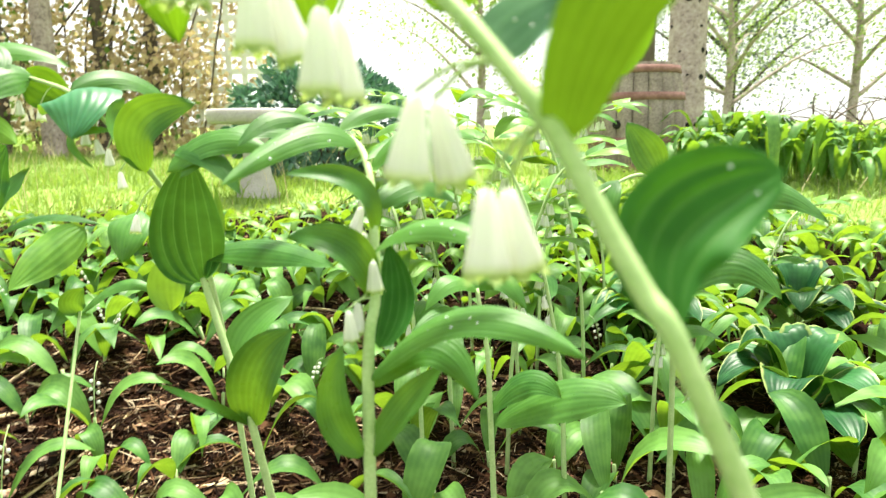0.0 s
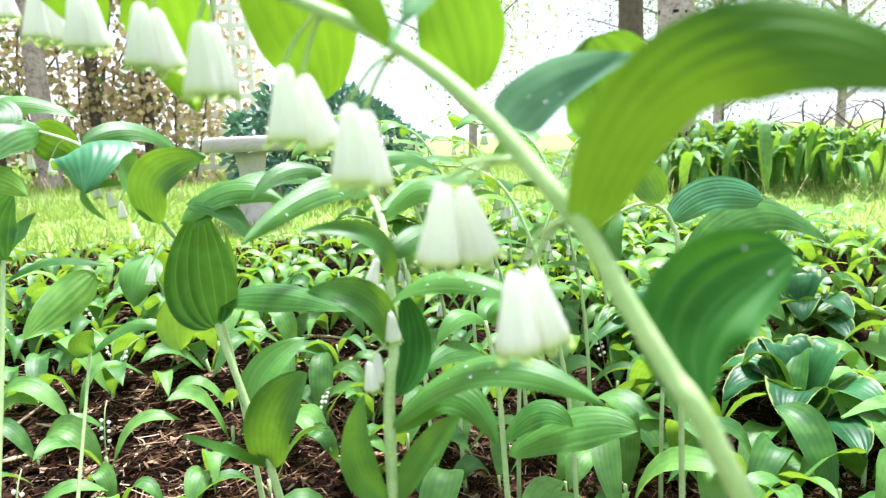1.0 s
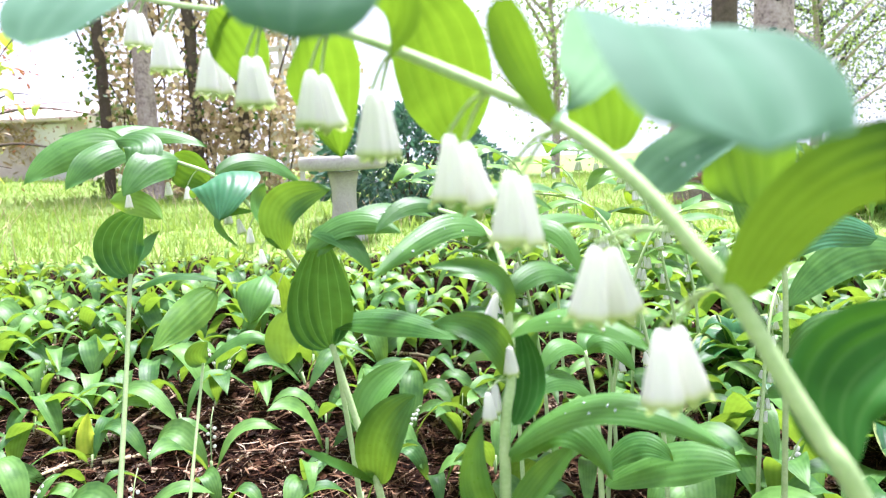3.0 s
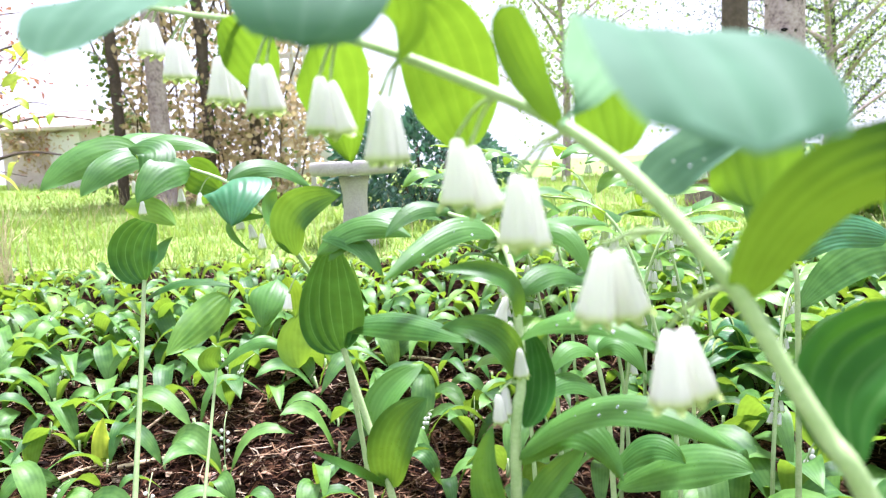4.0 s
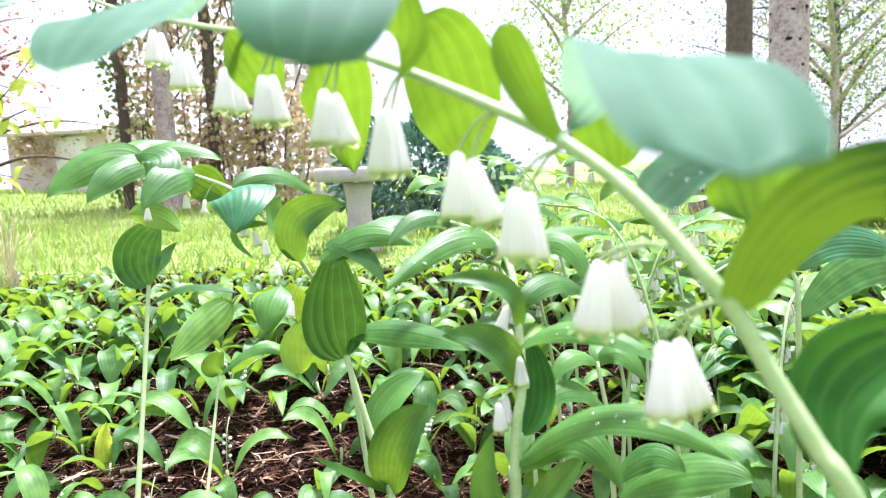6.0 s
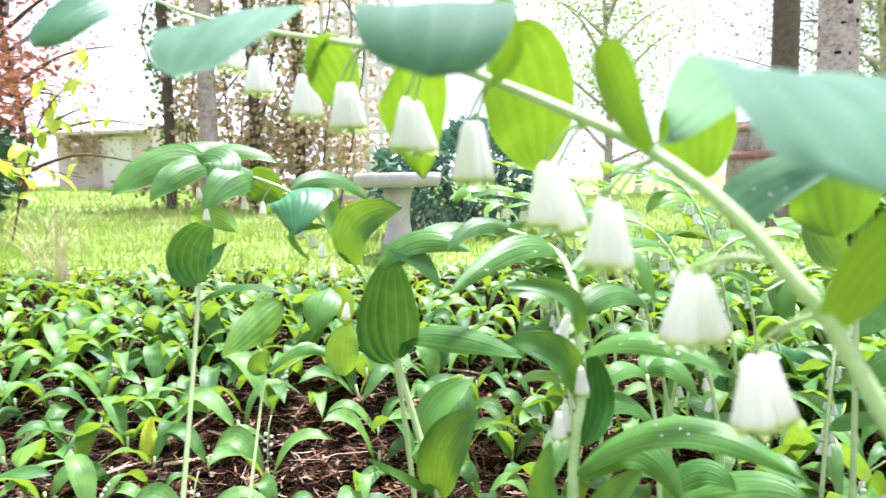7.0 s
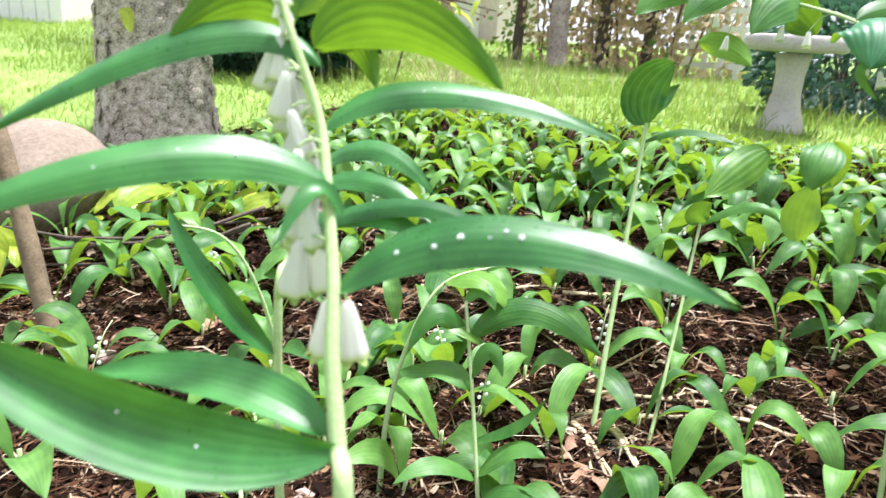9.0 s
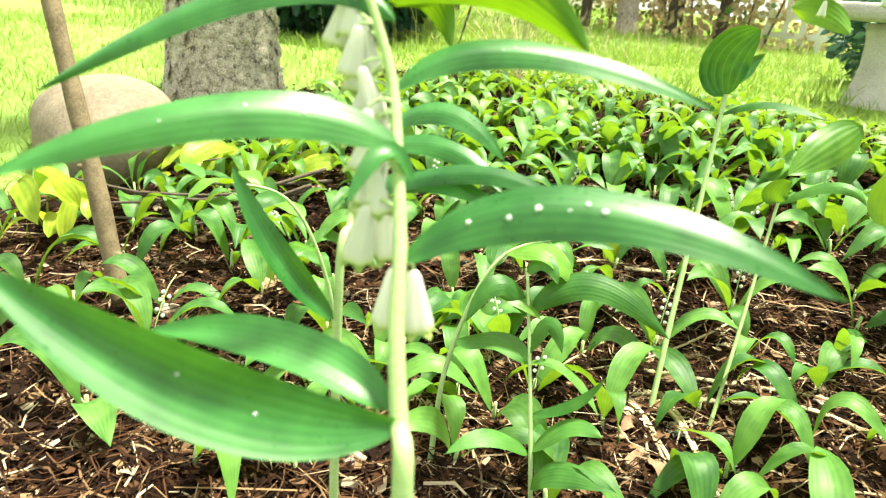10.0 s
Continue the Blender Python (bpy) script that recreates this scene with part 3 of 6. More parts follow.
def build_trunk(name, x, y, r0, r1, h, material, label, lean=(0, 0), limbs=0, crown=None):
    z = float(ground_z(x, y))
    t = thing(name, (x, y, z), label, "tree")
    k = 60
    zz = np.linspace(0, 1, k)
    th = np.linspace(0, 2 * math.pi, 73)
    rad = r1 + (r0 - r1) * (1 - zz) + r0 * 0.22 * np.exp(-zz * h / 0.13)
    g = np.zeros((k, 73, 3))
    for i in range(k):
        bump = sum(np.sin(th * f + zz[i] * h * q + f) * a for f, q, a in ((3, 1.2, 0.02), (5, 2.5, 0.015), (11, 7, 0.012), (17, 13, 0.012)))
        bump[-1] = bump[0]
        rr = rad[i] * (1 + bump)
        g[i] = np.stack([rr * np.cos(th) + lean[0] * zz[i] * h, rr * np.sin(th) + lean[1] * zz[i] * h, np.full(73, zz[i] * h - 0.06)], -1)
    b = Build()
    b.grid(g, np.stack(np.meshgrid(zz, th / 6.28, indexing="ij"), -1))
    part("trunk", b.mesh("trunk", material), t)
    tips = []
    for j in range(limbs):
        a, hz = j * 2.4 + x, h * rng.uniform(0.35, 0.95)
        ln = rng.uniform(0.9, 1.9)
        s = np.array([lean[0] * hz, lean[1] * hz, hz])
        e = s + np.array([math.cos(a) * ln, math.sin(a) * ln, rng.uniform(-0.3, 0.5)])
        pts = spline([s, (s + e) / 2 + np.array([0, 0, 0.15]), e], 8)
        b = Build()
        tube_grid(b, pts, np.linspace(r1 * 0.3, 0.006, len(pts)), 6)
        part("limb", b.mesh("limb", material), t)
        tips += [pts[6], pts[9], pts[12], pts[-1]]
    if crown and tips:
        b = Build()
        leafy(b, tips, crown[0], crown[1], crown[2], 0.8)
        part("crown", b.mesh("crown", crown[3]), t)
    return t


spruce = build_trunk("spruce_trunk", -2.50, 1.37, 0.180, 0.155, 3.5, BARK, "thick grey flaky barked tree trunk on the lawn")


def bark_plate_mesh():
    w, h = rng.uniform(0.012, 0.026), rng.uniform(0.014, 0.032)
    g = np.zeros((4, 5, 3))
    for i, v in enumerate(np.linspace(-1, 1, 4)):
        for k, u in enumerate(np.linspace(-1, 1, 5)):
            edge = max(abs(u), abs(v))
            g[i, k] = (u * w * (1 - 0.25 * abs(v)) + rng.normal(0, 0.001), rng.normal(0, 0.0008), v * h * (1 - 0.2 * abs(u)))
            g[i, k, 1] += -0.008 if edge < 0.9 else (0.004 if v > 0 else -0.004)
    b = Build()
    b.grid(g, g[..., :2])
    return b.mesh("bark_plate", BARK, False)


plates = [bark_plate_mesh() for _ in range(8)]
for k in range(280):
    a, zz = radians(rng.uniform(-150, 60)), rng.uniform(0.0, 1.25)
    rad = 0.155 + 0.025 * (1 - zz / 3.5) + 0.040 * math.exp(-zz / 0.13)
    o = part("bark_plate", plates[k % 8], spruce)
    o.location = (rad * math.cos(a), rad * math.sin(a), zz - 0.05)
    o.rotation_euler = (rng.normal(0, 0.12), rng.normal(0, 0.3), a + math.pi / 2)
pale_trunk = build_trunk("pale_trunk", 1.64, 4.84, 0.125, 0.10, 4.2, BARKPINK, "pale pinkish grey tree trunk with dark knots", limbs=0)
b = Build()
lathe(b, [(0.001, 0.006), (0.010, 0.008), (0.017, 0.004), (0.020, -0.006)], 12, wobble=0.05)
knot_mesh = b.mesh("knot", DARK)
for k in range(46):
    a, zz = radians(rng.uniform(-175, -5)), 0.1 + 0.16 * (k // 3) + rng.normal(0, 0.02)
    rad = 0.10 + 0.025 * (1 - zz / 4.2) + 0.028 * math.exp(-zz / 0.13)
    o = part("knot", knot_mesh, pale_trunk)
    d = Vector((math.cos(a), math.sin(a), 0))
    o.matrix_local = Matrix.Translation(d * rad + Vector((0, 0, zz))) @ d.to_track_quat("Z", "Y").to_matrix().to_4x4() @ Matrix.Diagonal((*(rng.uniform(0.4, 1.1, 2)), 1, 1))
build_trunk("distant_trunk", 1.80, 6.5, 0.115, 0.09, 4.5, BARKDARK, "purplish grey tree trunk behind the barrel", limbs=6, crown=(900, 0.25, 0.09, TREELEAF))
build_trunk("birch_trunk", -3.17, 5.8, 0.085, 0.06, 4.0, BARKPINK, "slim grey birch trunk beside the vines", limbs=5, crown=(500, 0.25, 0.08, TREELEAF))


def build_barrel(x, y):
    z = float(ground_z(x, y)) - 0.01
    t = thing("oak_barrel", (x, y, z), "weathered grey oak barrel with rusty red hoops", "barrel")
    h, n = 0.62, 20
    rr = lambda q: 0.235 + 0.045 * math.sin(math.pi * min(max(q, 0), 1))
    for k in range(n):
        a0, a1 = 2 * math.pi * (k + 0.03) / n, 2 * math.pi * (k + 0.97) / n
        rows = []
        for q in np.linspace(0, 1, 9):
            r = rr(q)
            rows.append([(r * math.cos(a) * m, r * math.sin(a) * m, q * h) for a, m in ((a0, 0.93), (a0, 0.995), ((a0 + a1) / 2, 1.0), (a1, 0.995), (a1, 0.93))])
        b = Build()
        g = np.array(rows)
        b.grid(g, g[..., :2] * 0 + 0.5)
        part("stave", b.mesh("stave", STAVE), t)
    for q in (0.06, 0.30, 0.70, 0.94):
        b = Build()
        lathe(b, [(rr(q - 0.03) * 0.99, (q - 0.035) * h), (rr(q - 0.03) + 0.006, (q - 0.033) * h), (rr(q + 0.03) + 0.006, (q + 0.033) * h), (rr(q + 0.03) * 0.99, (q + 0.035) * h)], 48)
        part("hoop", b.mesh("hoop", RUST), t, "rusty red iron hoop")
    b = Build()
    lathe(b, [(0.001, h * 0.95), (0.225, h * 0.95)], 40)
    part("lid", b.mesh("lid", STAVE), t)
    b = Build()
    a = math.atan2(-y, -x) - 0.35
    c = np.array([math.cos(a), math.sin(a), 0]) * (rr(0.45) + 0.004)
    lathe(b, [(0.001, 0.0), (0.020, 0.0), (0.024, -0.004)], 20)
    hole = part("bung_hole", b.mesh("bung_hole", DARK), t, "round dark bung hole")
    hole.matrix_local = Matrix.Translation((c[0], c[1], 0.45 * h)) @ Vector(c).to_track_quat("Z", "Y").to_matrix().to_4x4()


build_barrel(1.14, 4.22)


def vine_blades(b, p, ln):
    n = len(p)
    d = units(rng.normal(0, 1, (n, 3)) + np.array([0, 0, -0.8]))
    blades(b, p, p + d * ln * 0.5, p + d * ln, units(rng.normal(0, 0.6, (n, 3)) + np.array([0.1, -1, 0.4])), ln[:, 0] * 0.7, nu=2)


def build_wall_of_vines():
    """A wall of trunks and posts grown over with dry brown vines."""
    t = thing("vine_thicket", (-2.8, 6.2, float(ground_z(-2.8, 6.2))), "tall trellis thickly grown with dry brown vines", "vine")
    posts = [(-3.7, 6.0), (-2.9, 6.1), (-2.5, 6.2)]
    for x, y in posts:
        b = Build()
        tube_grid(b, spline([(x + 2.8, y - 6.2, -0.1), (x + 2.83, y - 6.2, 1.2), (x + 2.75, y - 6.2, 3.4)], 6), 0.05, 8)
        part("post", b.mesh("post", BARKDARK), t)
    cols = [(-0.80, 3.2, 0.10), (-0.62, 3.0, 0.07), (-0.40, 3.3, 0.13), (-0.18, 3.2, 0.10), (0.02, 3.0, 0.14), (0.22, 2.6, 0.12), (0.40, 2.1, 0.12), (0.55, 1.6, 0.11), (0.70, 1.1, 0.12), (0.30, 0.9, 0.25), (-0.1, 0.8, 0.25)]
    b = Build()
    cols = [(*c, 0.0) for c in cols] + [(0.62, 2.5, 0.12, 0.75), (0.85, 2.2, 0.10, 0.75), (1.0, 1.5, 0.10, 0.75)]
    for cx, top, wid, deep in cols:
        ph = rng.uniform(0, 6)
        n = int(270 * top * (wid / 0.11))
        z = rng.uniform(0, top, n)
        z = z[np.sin(z * 5.3 + ph) * np.sin(z * 2.1 + ph * 2) < 0.55]
        n = len(z)
        p = np.stack([cx + 0.06 * np.sin(z * 2 + ph) + rng.normal(0, wid, n), deep + rng.normal(0, 0.16, n), z], 1)
        vine_blades(b, p, rng.uniform(0.04, 0.085, (n, 1)))
    part("dry_leaves", b.mesh("dry_leaves", VINELEAF), t)
    b = Build()
    n = 1900
    x0 = np.where(rng.random(n) < 0.55, -0.98, rng.uniform(-0.7, 0.7, n))
    p = np.stack([x0 + rng.normal(0, 0.09, n), rng.normal(-0.05, 0.12, n), rng.uniform(0, 3.0, n)], 1)
    vine_blades(b, p, rng.uniform(0.04, 0.08, (n, 1)))
    part("ivy_leaves", b.mesh("ivy_leaves", IVYLEAF), t, "green ivy on the end post")
    for _ in range(14):
        b = Build()
        x0 = rng.uniform(-0.9, 0.7)
        tube_grid(b, spline([(x0, 0.05, 0), (x0 + rng.normal(0, 0.2), 0, 0.8), (x0 + rng.normal(0, 0.4), -0.05, 1.7), (x0 + rng.normal(0, 0.5), 0, 2.6)], 7), 0.009, 5)
        part("vine_stem", b.mesh("vine_stem", BARKDARK), t)


build_wall_of_vines()


def build_lattice():
    t = thing("garden_lattice", (-2.05, 6.72, float(ground_z(-2.05, 6.72))), "white wooden garden lattice beside the vines", "trellis")
    w, h = 0.72, 2.4
    for i in range(6):
        o = part("upright_lath", box_mesh("lath", WHITEPAINT, (0.05, 0.014, h), 0.002), t)
        o.location = (-w / 2 + i * w / 5, 0, h / 2)
    for i in range(15):
        o = part("cross_lath", box_mesh("lath", WHITEPAINT, (w + 0.05, 0.012, 0.05), 0.002), t)
        o.location = (0, -0.014, 0.12 + i * 0.16)


build_lattice()


def build_shed():
    t = thing("garden_shed", (-5.85, 8.6, float(ground_z(-5.85, 8.6)) - 0.05), "low pinkish white garden shed with a brown overgrown roof", "shed")
    o = part("wall", box_mesh("wall", SHEDWALL, (1.35, 1.1, 0.80), 0.01), t)
    o.location = (0, 0, 0.42)
    for s in (-1, 1):
        r = part("roof", box_mesh("roof", SHEDWALL, (1.5, 0.82, 0.05), 0.01), t)
        r.location, r.rotation_euler = (0, s * 0.34, 0.90), (radians(-18 * s), 0, 0)
    d = part("door", box_mesh("door", WHITEPAINT, (0.42, 0.04, 0.72), 0.006), t, "white plank door")
    d.location = (0.2, -0.56, 0.37)
    b = Build()
    leafy(b, [(-0.45 + 0.12 * k, -0.60, 0.72 - 0.14 * (k % 3)) for k in range(5)], 420, 0.11, 0.1, 0.8, 0.25)
    part("dry_creeper", b.mesh("dry_creeper", VINELEAF), t, "dry brown creeper hanging from the eaves")


build_shed()


def build_outbuilding(x, y):
    t = thing("white_outbuilding", (x, y, float(ground_z(x, y)) - 0.1), "white boarded outbuilding across the lawn", "shed")
    for k in range(26):
        o = part("board", box_mesh("board", WHITEPAINT, (0.132, 0.03, 2.4), 0.006), t)
        o.location = (-1.7 + k * 0.137, 0, 1.2)
    o = part("back_wall", box_mesh("back_wall", SHEDWALL, (3.5, 1.6, 2.36), 0.01), t)
    o.location = (0, 0.83, 1.18)
    t.rotation_euler = (0, 0, radians(38))


build_outbuilding(-9.6, 2.9)


def build_tree(name, x, y, h, label, material, n, size, spread, bark=BARKDARK, low=0.25, limbs=11):
    z = float(ground_z(x, y))
    t = thing(name, (x, y, z), label, "tree")
    b = Build()
    tr = spline([(0, 0, -0.1), (0.05, 0.03, h * 0.3), (-0.05, 0, h * 0.65), (0.02, 0.05, h)], 8)
    tube_grid(b, tr, np.linspace(0.022 * h ** 0.8, 0.008, len(tr)), 10)
    part("trunk", b.mesh("trunk", bark), t)
    tips = []
    for j in range(limbs):
        q = low + (1 - low) * j / limbs
        s = np.array([0, 0, h * q])
        a = j * 2.4
        ln = spread * (1.15 - 0.6 * q) * rng.uniform(0.7, 1.2)
        e = s + np.array([math.cos(a) * ln, math.sin(a) * ln, ln * rng.uniform(0.05, 0.8)])
        pts = spline([s, (s + e) / 2 + np.array([0, 0, 0.1 * ln]), e], 8)
        b = Build()
        tube_grid(b, pts, np.linspace(0.012 * h ** 0.7, 0.004, len(pts)), 5)
        part("limb", b.mesh("limb", bark), t)
        tips += list(pts[2::2]) + [pts[-1]]
    b = Build()
    leafy(b, tips, n, spread * 0.16, size, 0.8)
    part("crown", b.mesh("crown", material), t)


build_tree("young_maple", 3.4, 8.6, 3.6, "young green leafy tree behind the meadow", TREELEAF, 11000, 0.036, 1.5, bark=BARKPINK, low=0.12, limbs=18)
build_tree("young_maple", 5.6, 9.8, 4.4, "young green leafy tree behind the meadow", TREELEAF, 13000, 0.040, 1.9, bark=BARKPINK, low=0.12, limbs=20)
build_tree("grey_conifer", 4.6, 11.5, 5.2, "pale grey green conifer with drooping limbs", PALENEEDLES, 22000, 0.05, 2.3, low=0.1, limbs=24)
build_tree("young_maple", 0.6, 11.8, 5.0, "pale green leafy tree far across the lawn", TREELEAF, 8000, 0.07, 1.9, bark=BARKPINK, low=0.1, limbs=20)
build_tree("red_maple", -5.1, 4.2, 2.5, "dark red leaved maple at the lawn's edge", REDLEAF, 5000, 0.07, 1.3, low=0.15, limbs=16)
build_shrub(-3.55, 2.75, 0.70, 0.72, "dark_yew", "dark green yew bush at the lawn's edge", NEEDLES, 0.08, 9000)
build_shrub(-4.2, 3.5, 0.75, 0.85, "dark_yew", "dark green yew bush at the lawn's edge", NEEDLES, 0.08, 9000)
build_shrub(-4.75, 4.1, 0.95, 1.75, "red_barberry", "russet red barberry bush at the lawn's edge", REDLEAF, 0.065, 3800, stems=14)
build_tree("bare_plum", -4.95, 5.6, 2.5, "purplish many branched small tree in thin leaf", REDLEAF, 1500, 0.035, 1.2, low=0.12, limbs=22)
build_shrub(-6.0, 6.0, 0.6, 0.55, "low_boxwood", "low yellowish green boxwood bush", IVYLEAF, 0.06, 3000)
build_tree("red_maple", -7.4, 7.4, 3.9, "dark red leaved maple behind the shed path", REDLEAF, 2600, 0.09, 1.6, low=0.35)

# ---------------------------------------------------------------- Solomon's seal


def seal(label, at, category="plant"):
    return thing("solomons_seal", at, label, category, group="solomon's seal plants")


def under(p, dx=0.0, dy=0.0):
    """The spot on the ground below a point of a stem."""
    return (p[0] + dx, p[1] + dy, float(ground_z(p[0] + dx, p[1] + dy)) - 0.01)


def stalk(t, points, r0, r1, material=STEM):
    o = t.location
    pts = spline(points, 10)
    b = Build()
    tube_grid(b, pts, np.linspace(r0, r1, 12), 12, origin=o)
    part("stem", b.mesh("stem", material), t)
    return pts


def leaf(t, p0, p1, p2, normal, width, cup=0.22, near=False, material=None, wave=0.05, ribs=None, base=0.62, tip=0.8, rib_height=0.006):
    b = Build()
    o = t.location
    if near:
        blade_grid(b, p0, p1, p2, normal, width, cup, 5 if ribs is None else ribs, 26, 30, base, tip, wave, o, 0.0, rib_height)
    else:
        blade_grid(b, p0, p1, p2, normal, width, cup, 4 if ribs is None else ribs, 14, 16, base, tip, wave, o, 0.0, rib_height)
    return part("leaf", b.mesh("leaf", material or (SEAL if near else SEAL_FAR)), t)


def bell_mesh(length, radius, name="flower"):
    """A narrow six-ribbed tube that widens a little downwards, with a rim of six small teeth."""
    b = Build()
    th = np.linspace(0, 2 * math.pi, 37)
    rows = []
    for r, z in [(0.001, 0.0), (0.20, -0.008), (0.36, -0.04), (0.47, -0.10), (0.58, -0.22), (0.70, -0.40), (0.84, -0.58), (0.97, -0.75), (1.05, -0.85), (1.04, -0.90)]:
        k = r * radius * (1 + 0.07 * np.cos(th * 6) * min(1.0, -z * 3))
        rows.append(np.stack([k * np.cos(th), k * np.sin(th), np.full(37, z * length)], -1))
    b.grid(np.array(rows), np.stack(np.meshgrid(np.linspace(0, 1, 10), th / 6.28, indexing="ij"), -1))
    me = b.mesh(name, PETAL)
    b = Build()
    rows = []
    for q in np.linspace(0, 1, 5):
        lobe = (0.5 + 0.5 * np.cos(th * 6)) ** 1.4
        r = radius * (1.03 + 0.34 * q * q * lobe)
        z = -length * (0.89 + 0.12 * q * (0.15 + 0.85 * lobe))
        rows.append(np.stack([r * np.cos(th), r * np.sin(th), z], -1))
    g = np.array(rows)
    b.grid(g, np.stack(np.meshgrid(np.linspace(0, 1, 5), th / 6.28, indexing="ij"), -1))
    return me, b.mesh("rim", RIM)


BELL = bell_mesh(0.0315, 0.0072)
BELL_SMALL = bell_mesh(0.021, 0.0052)


def flower(t, node, top, tilt=(0, 0), mesh=None, scale=1.0):
    """One hanging bell at top, its stalk coming from node."""
    me, rim = mesh or BELL
    o = Vector(t.location)
    f = part("flower", me, t)
    f.matrix_local = Matrix.Translation(Vector(top) - o) @ Euler((radians(tilt[0]), radians(tilt[1]), rng.uniform(0, 1))).to_matrix().to_4x4() @ Matrix.Scale(scale, 4)
    part("rim", rim, f, "pale green flared rim")
    n, p = np.asarray(node, float), np.asarray(top, float)
    b = Build()
    mid = (n + p) / 2 + np.array([0, 0, 0.004])
    tube_grid(b, spline([n, mid, p + np.array([0, 0, 0.001])], 6), 0.0009 * scale, 6, origin=t.location)
    part("flower_stalk", b.mesh("flower_stalk", STEM), t)


# the arching plant that hangs over the bed
A = seal("tall arching solomon's seal hung with white bells", under((0.0857, 0.2395, 0.5495), 0.10, 0.022))
stalk(A, [A.location, (0.1707, 0.2595, 0.2195), (0.1517, 0.2535, 0.3495), (0.1207, 0.2455, 0.4695), (0.0857, 0.2395, 0.5495), (0.0752, 0.2438, 0.5675), (0.0647, 0.2489, 0.5868), (0.0544, 0.2544, 0.6071), (0.0429, 0.2577, 0.6238), (0.0213, 0.2732, 0.6512), (-0.0035, 0.2900, 0.6726), (-0.0343, 0.3054, 0.6899), (-0.0707, 0.3318, 0.7086), (-0.1062, 0.3579, 0.7242), (-0.1597, 0.4112, 0.7440), (-0.2463, 0.4841, 0.7708), (-0.3496, 0.5675, 0.8063), (-0.4303, 0.6306, 0.8414)], 0.0042, 0.0016)
# lower leaf, cupped towards the eye, with its shade in the colour
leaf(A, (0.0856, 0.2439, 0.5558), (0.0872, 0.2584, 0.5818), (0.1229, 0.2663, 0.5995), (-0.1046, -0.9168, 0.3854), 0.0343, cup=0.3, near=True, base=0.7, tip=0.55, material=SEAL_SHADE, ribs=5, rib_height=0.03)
# broad backlit leaf sweeping out of the lowest node, its dimmer light in the colour
leaf(A, (0.0557, 0.2610, 0.6078), (0.0679, 0.2076, 0.6519), (0.1049, 0.1807, 0.6455), (0.0917, -0.9953, 0.0327), 0.0245, cup=-0.2, near=True, base=0.3, tip=0.5, material=SEAL_DIMMED, ribs=5, rib_height=0.02)
# glaucous leaf, sky sheen in its colour, that arches towards the eye and hangs before the second node
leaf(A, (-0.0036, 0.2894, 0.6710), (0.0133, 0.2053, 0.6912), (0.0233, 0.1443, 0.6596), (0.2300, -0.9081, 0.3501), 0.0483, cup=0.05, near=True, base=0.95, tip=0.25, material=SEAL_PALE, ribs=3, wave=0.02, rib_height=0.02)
leaf(A, (-0.0031, 0.2893, 0.6710), (-0.0185, 0.2744, 0.6959), (-0.0239, 0.2594, 0.7115), (0.4611, -0.8695, -0.1774), 0.0170, cup=0.2, near=True, base=0.6, tip=0.4, material=SEAL_SUNLIT)
# leaves that hang behind the second node
leaf(A, (0.0771, 0.3571, 0.6801), (0.0866, 0.3623, 0.6548), (0.0905, 0.3631, 0.6321), (0.2232, -0.9746, 0.0154), 0.0485, cup=0.2, near=True, base=0.4, tip=0.5, material=SEAL_SUNLIT)
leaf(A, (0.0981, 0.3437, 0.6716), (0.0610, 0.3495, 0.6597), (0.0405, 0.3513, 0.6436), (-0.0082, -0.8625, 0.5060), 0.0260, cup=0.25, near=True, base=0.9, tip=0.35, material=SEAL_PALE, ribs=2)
leaf(A, (0.0134, 0.3321, 0.7008), (0.0209, 0.3440, 0.6839), (0.0251, 0.3552, 0.6592), (0.0726, -0.9962, 0.0485), 0.0378, cup=0.2, near=True, base=0.35, tip=0.45, material=SEAL_SUNLIT)
# leaves at the third node
leaf(A, (-0.0662, 0.3628, 0.7369), (-0.0617, 0.4392, 0.7114), (-0.0556, 0.4770, 0.6666), (0.2165, -0.9729, -0.0816), 0.0577, cup=0.2, near=True, base=0.45, tip=0.55, material=SEAL_SUNLIT)
leaf(A, (-0.0690, 0.3256, 0.7076), (-0.0677, 0.2933, 0.7215), (-0.0556, 0.2509, 0.7317), (0.1349, -0.9066, 0.3997), 0.0271, cup=0.3, near=True, material=SEAL_SUNLIT)
# leaves further along
leaf(A, (-0.1274, 0.3914, 0.7344), (-0.1346, 0.4457, 0.7101), (-0.1365, 0.4822, 0.6641), (0.3528, -0.9316, -0.0870), 0.0457, cup=0.25, near=True, base=0.5, tip=0.8, material=SEAL_SUNLIT)
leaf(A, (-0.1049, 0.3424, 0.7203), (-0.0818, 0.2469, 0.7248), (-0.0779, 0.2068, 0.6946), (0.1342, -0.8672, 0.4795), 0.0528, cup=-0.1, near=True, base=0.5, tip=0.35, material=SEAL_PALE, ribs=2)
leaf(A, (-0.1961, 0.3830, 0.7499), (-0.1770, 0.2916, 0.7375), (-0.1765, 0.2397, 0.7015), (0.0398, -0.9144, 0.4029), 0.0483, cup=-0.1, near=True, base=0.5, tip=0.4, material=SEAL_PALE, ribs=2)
leaf(A, (-0.2491, 0.3795, 0.7743), (-0.2621, 0.3211, 0.7565), (-0.2737, 0.2860, 0.7268), (0.1495, -0.8740, 0.4624), 0.0301, cup=-0.15, near=True, base=0.5, tip=0.5, material=SEAL)
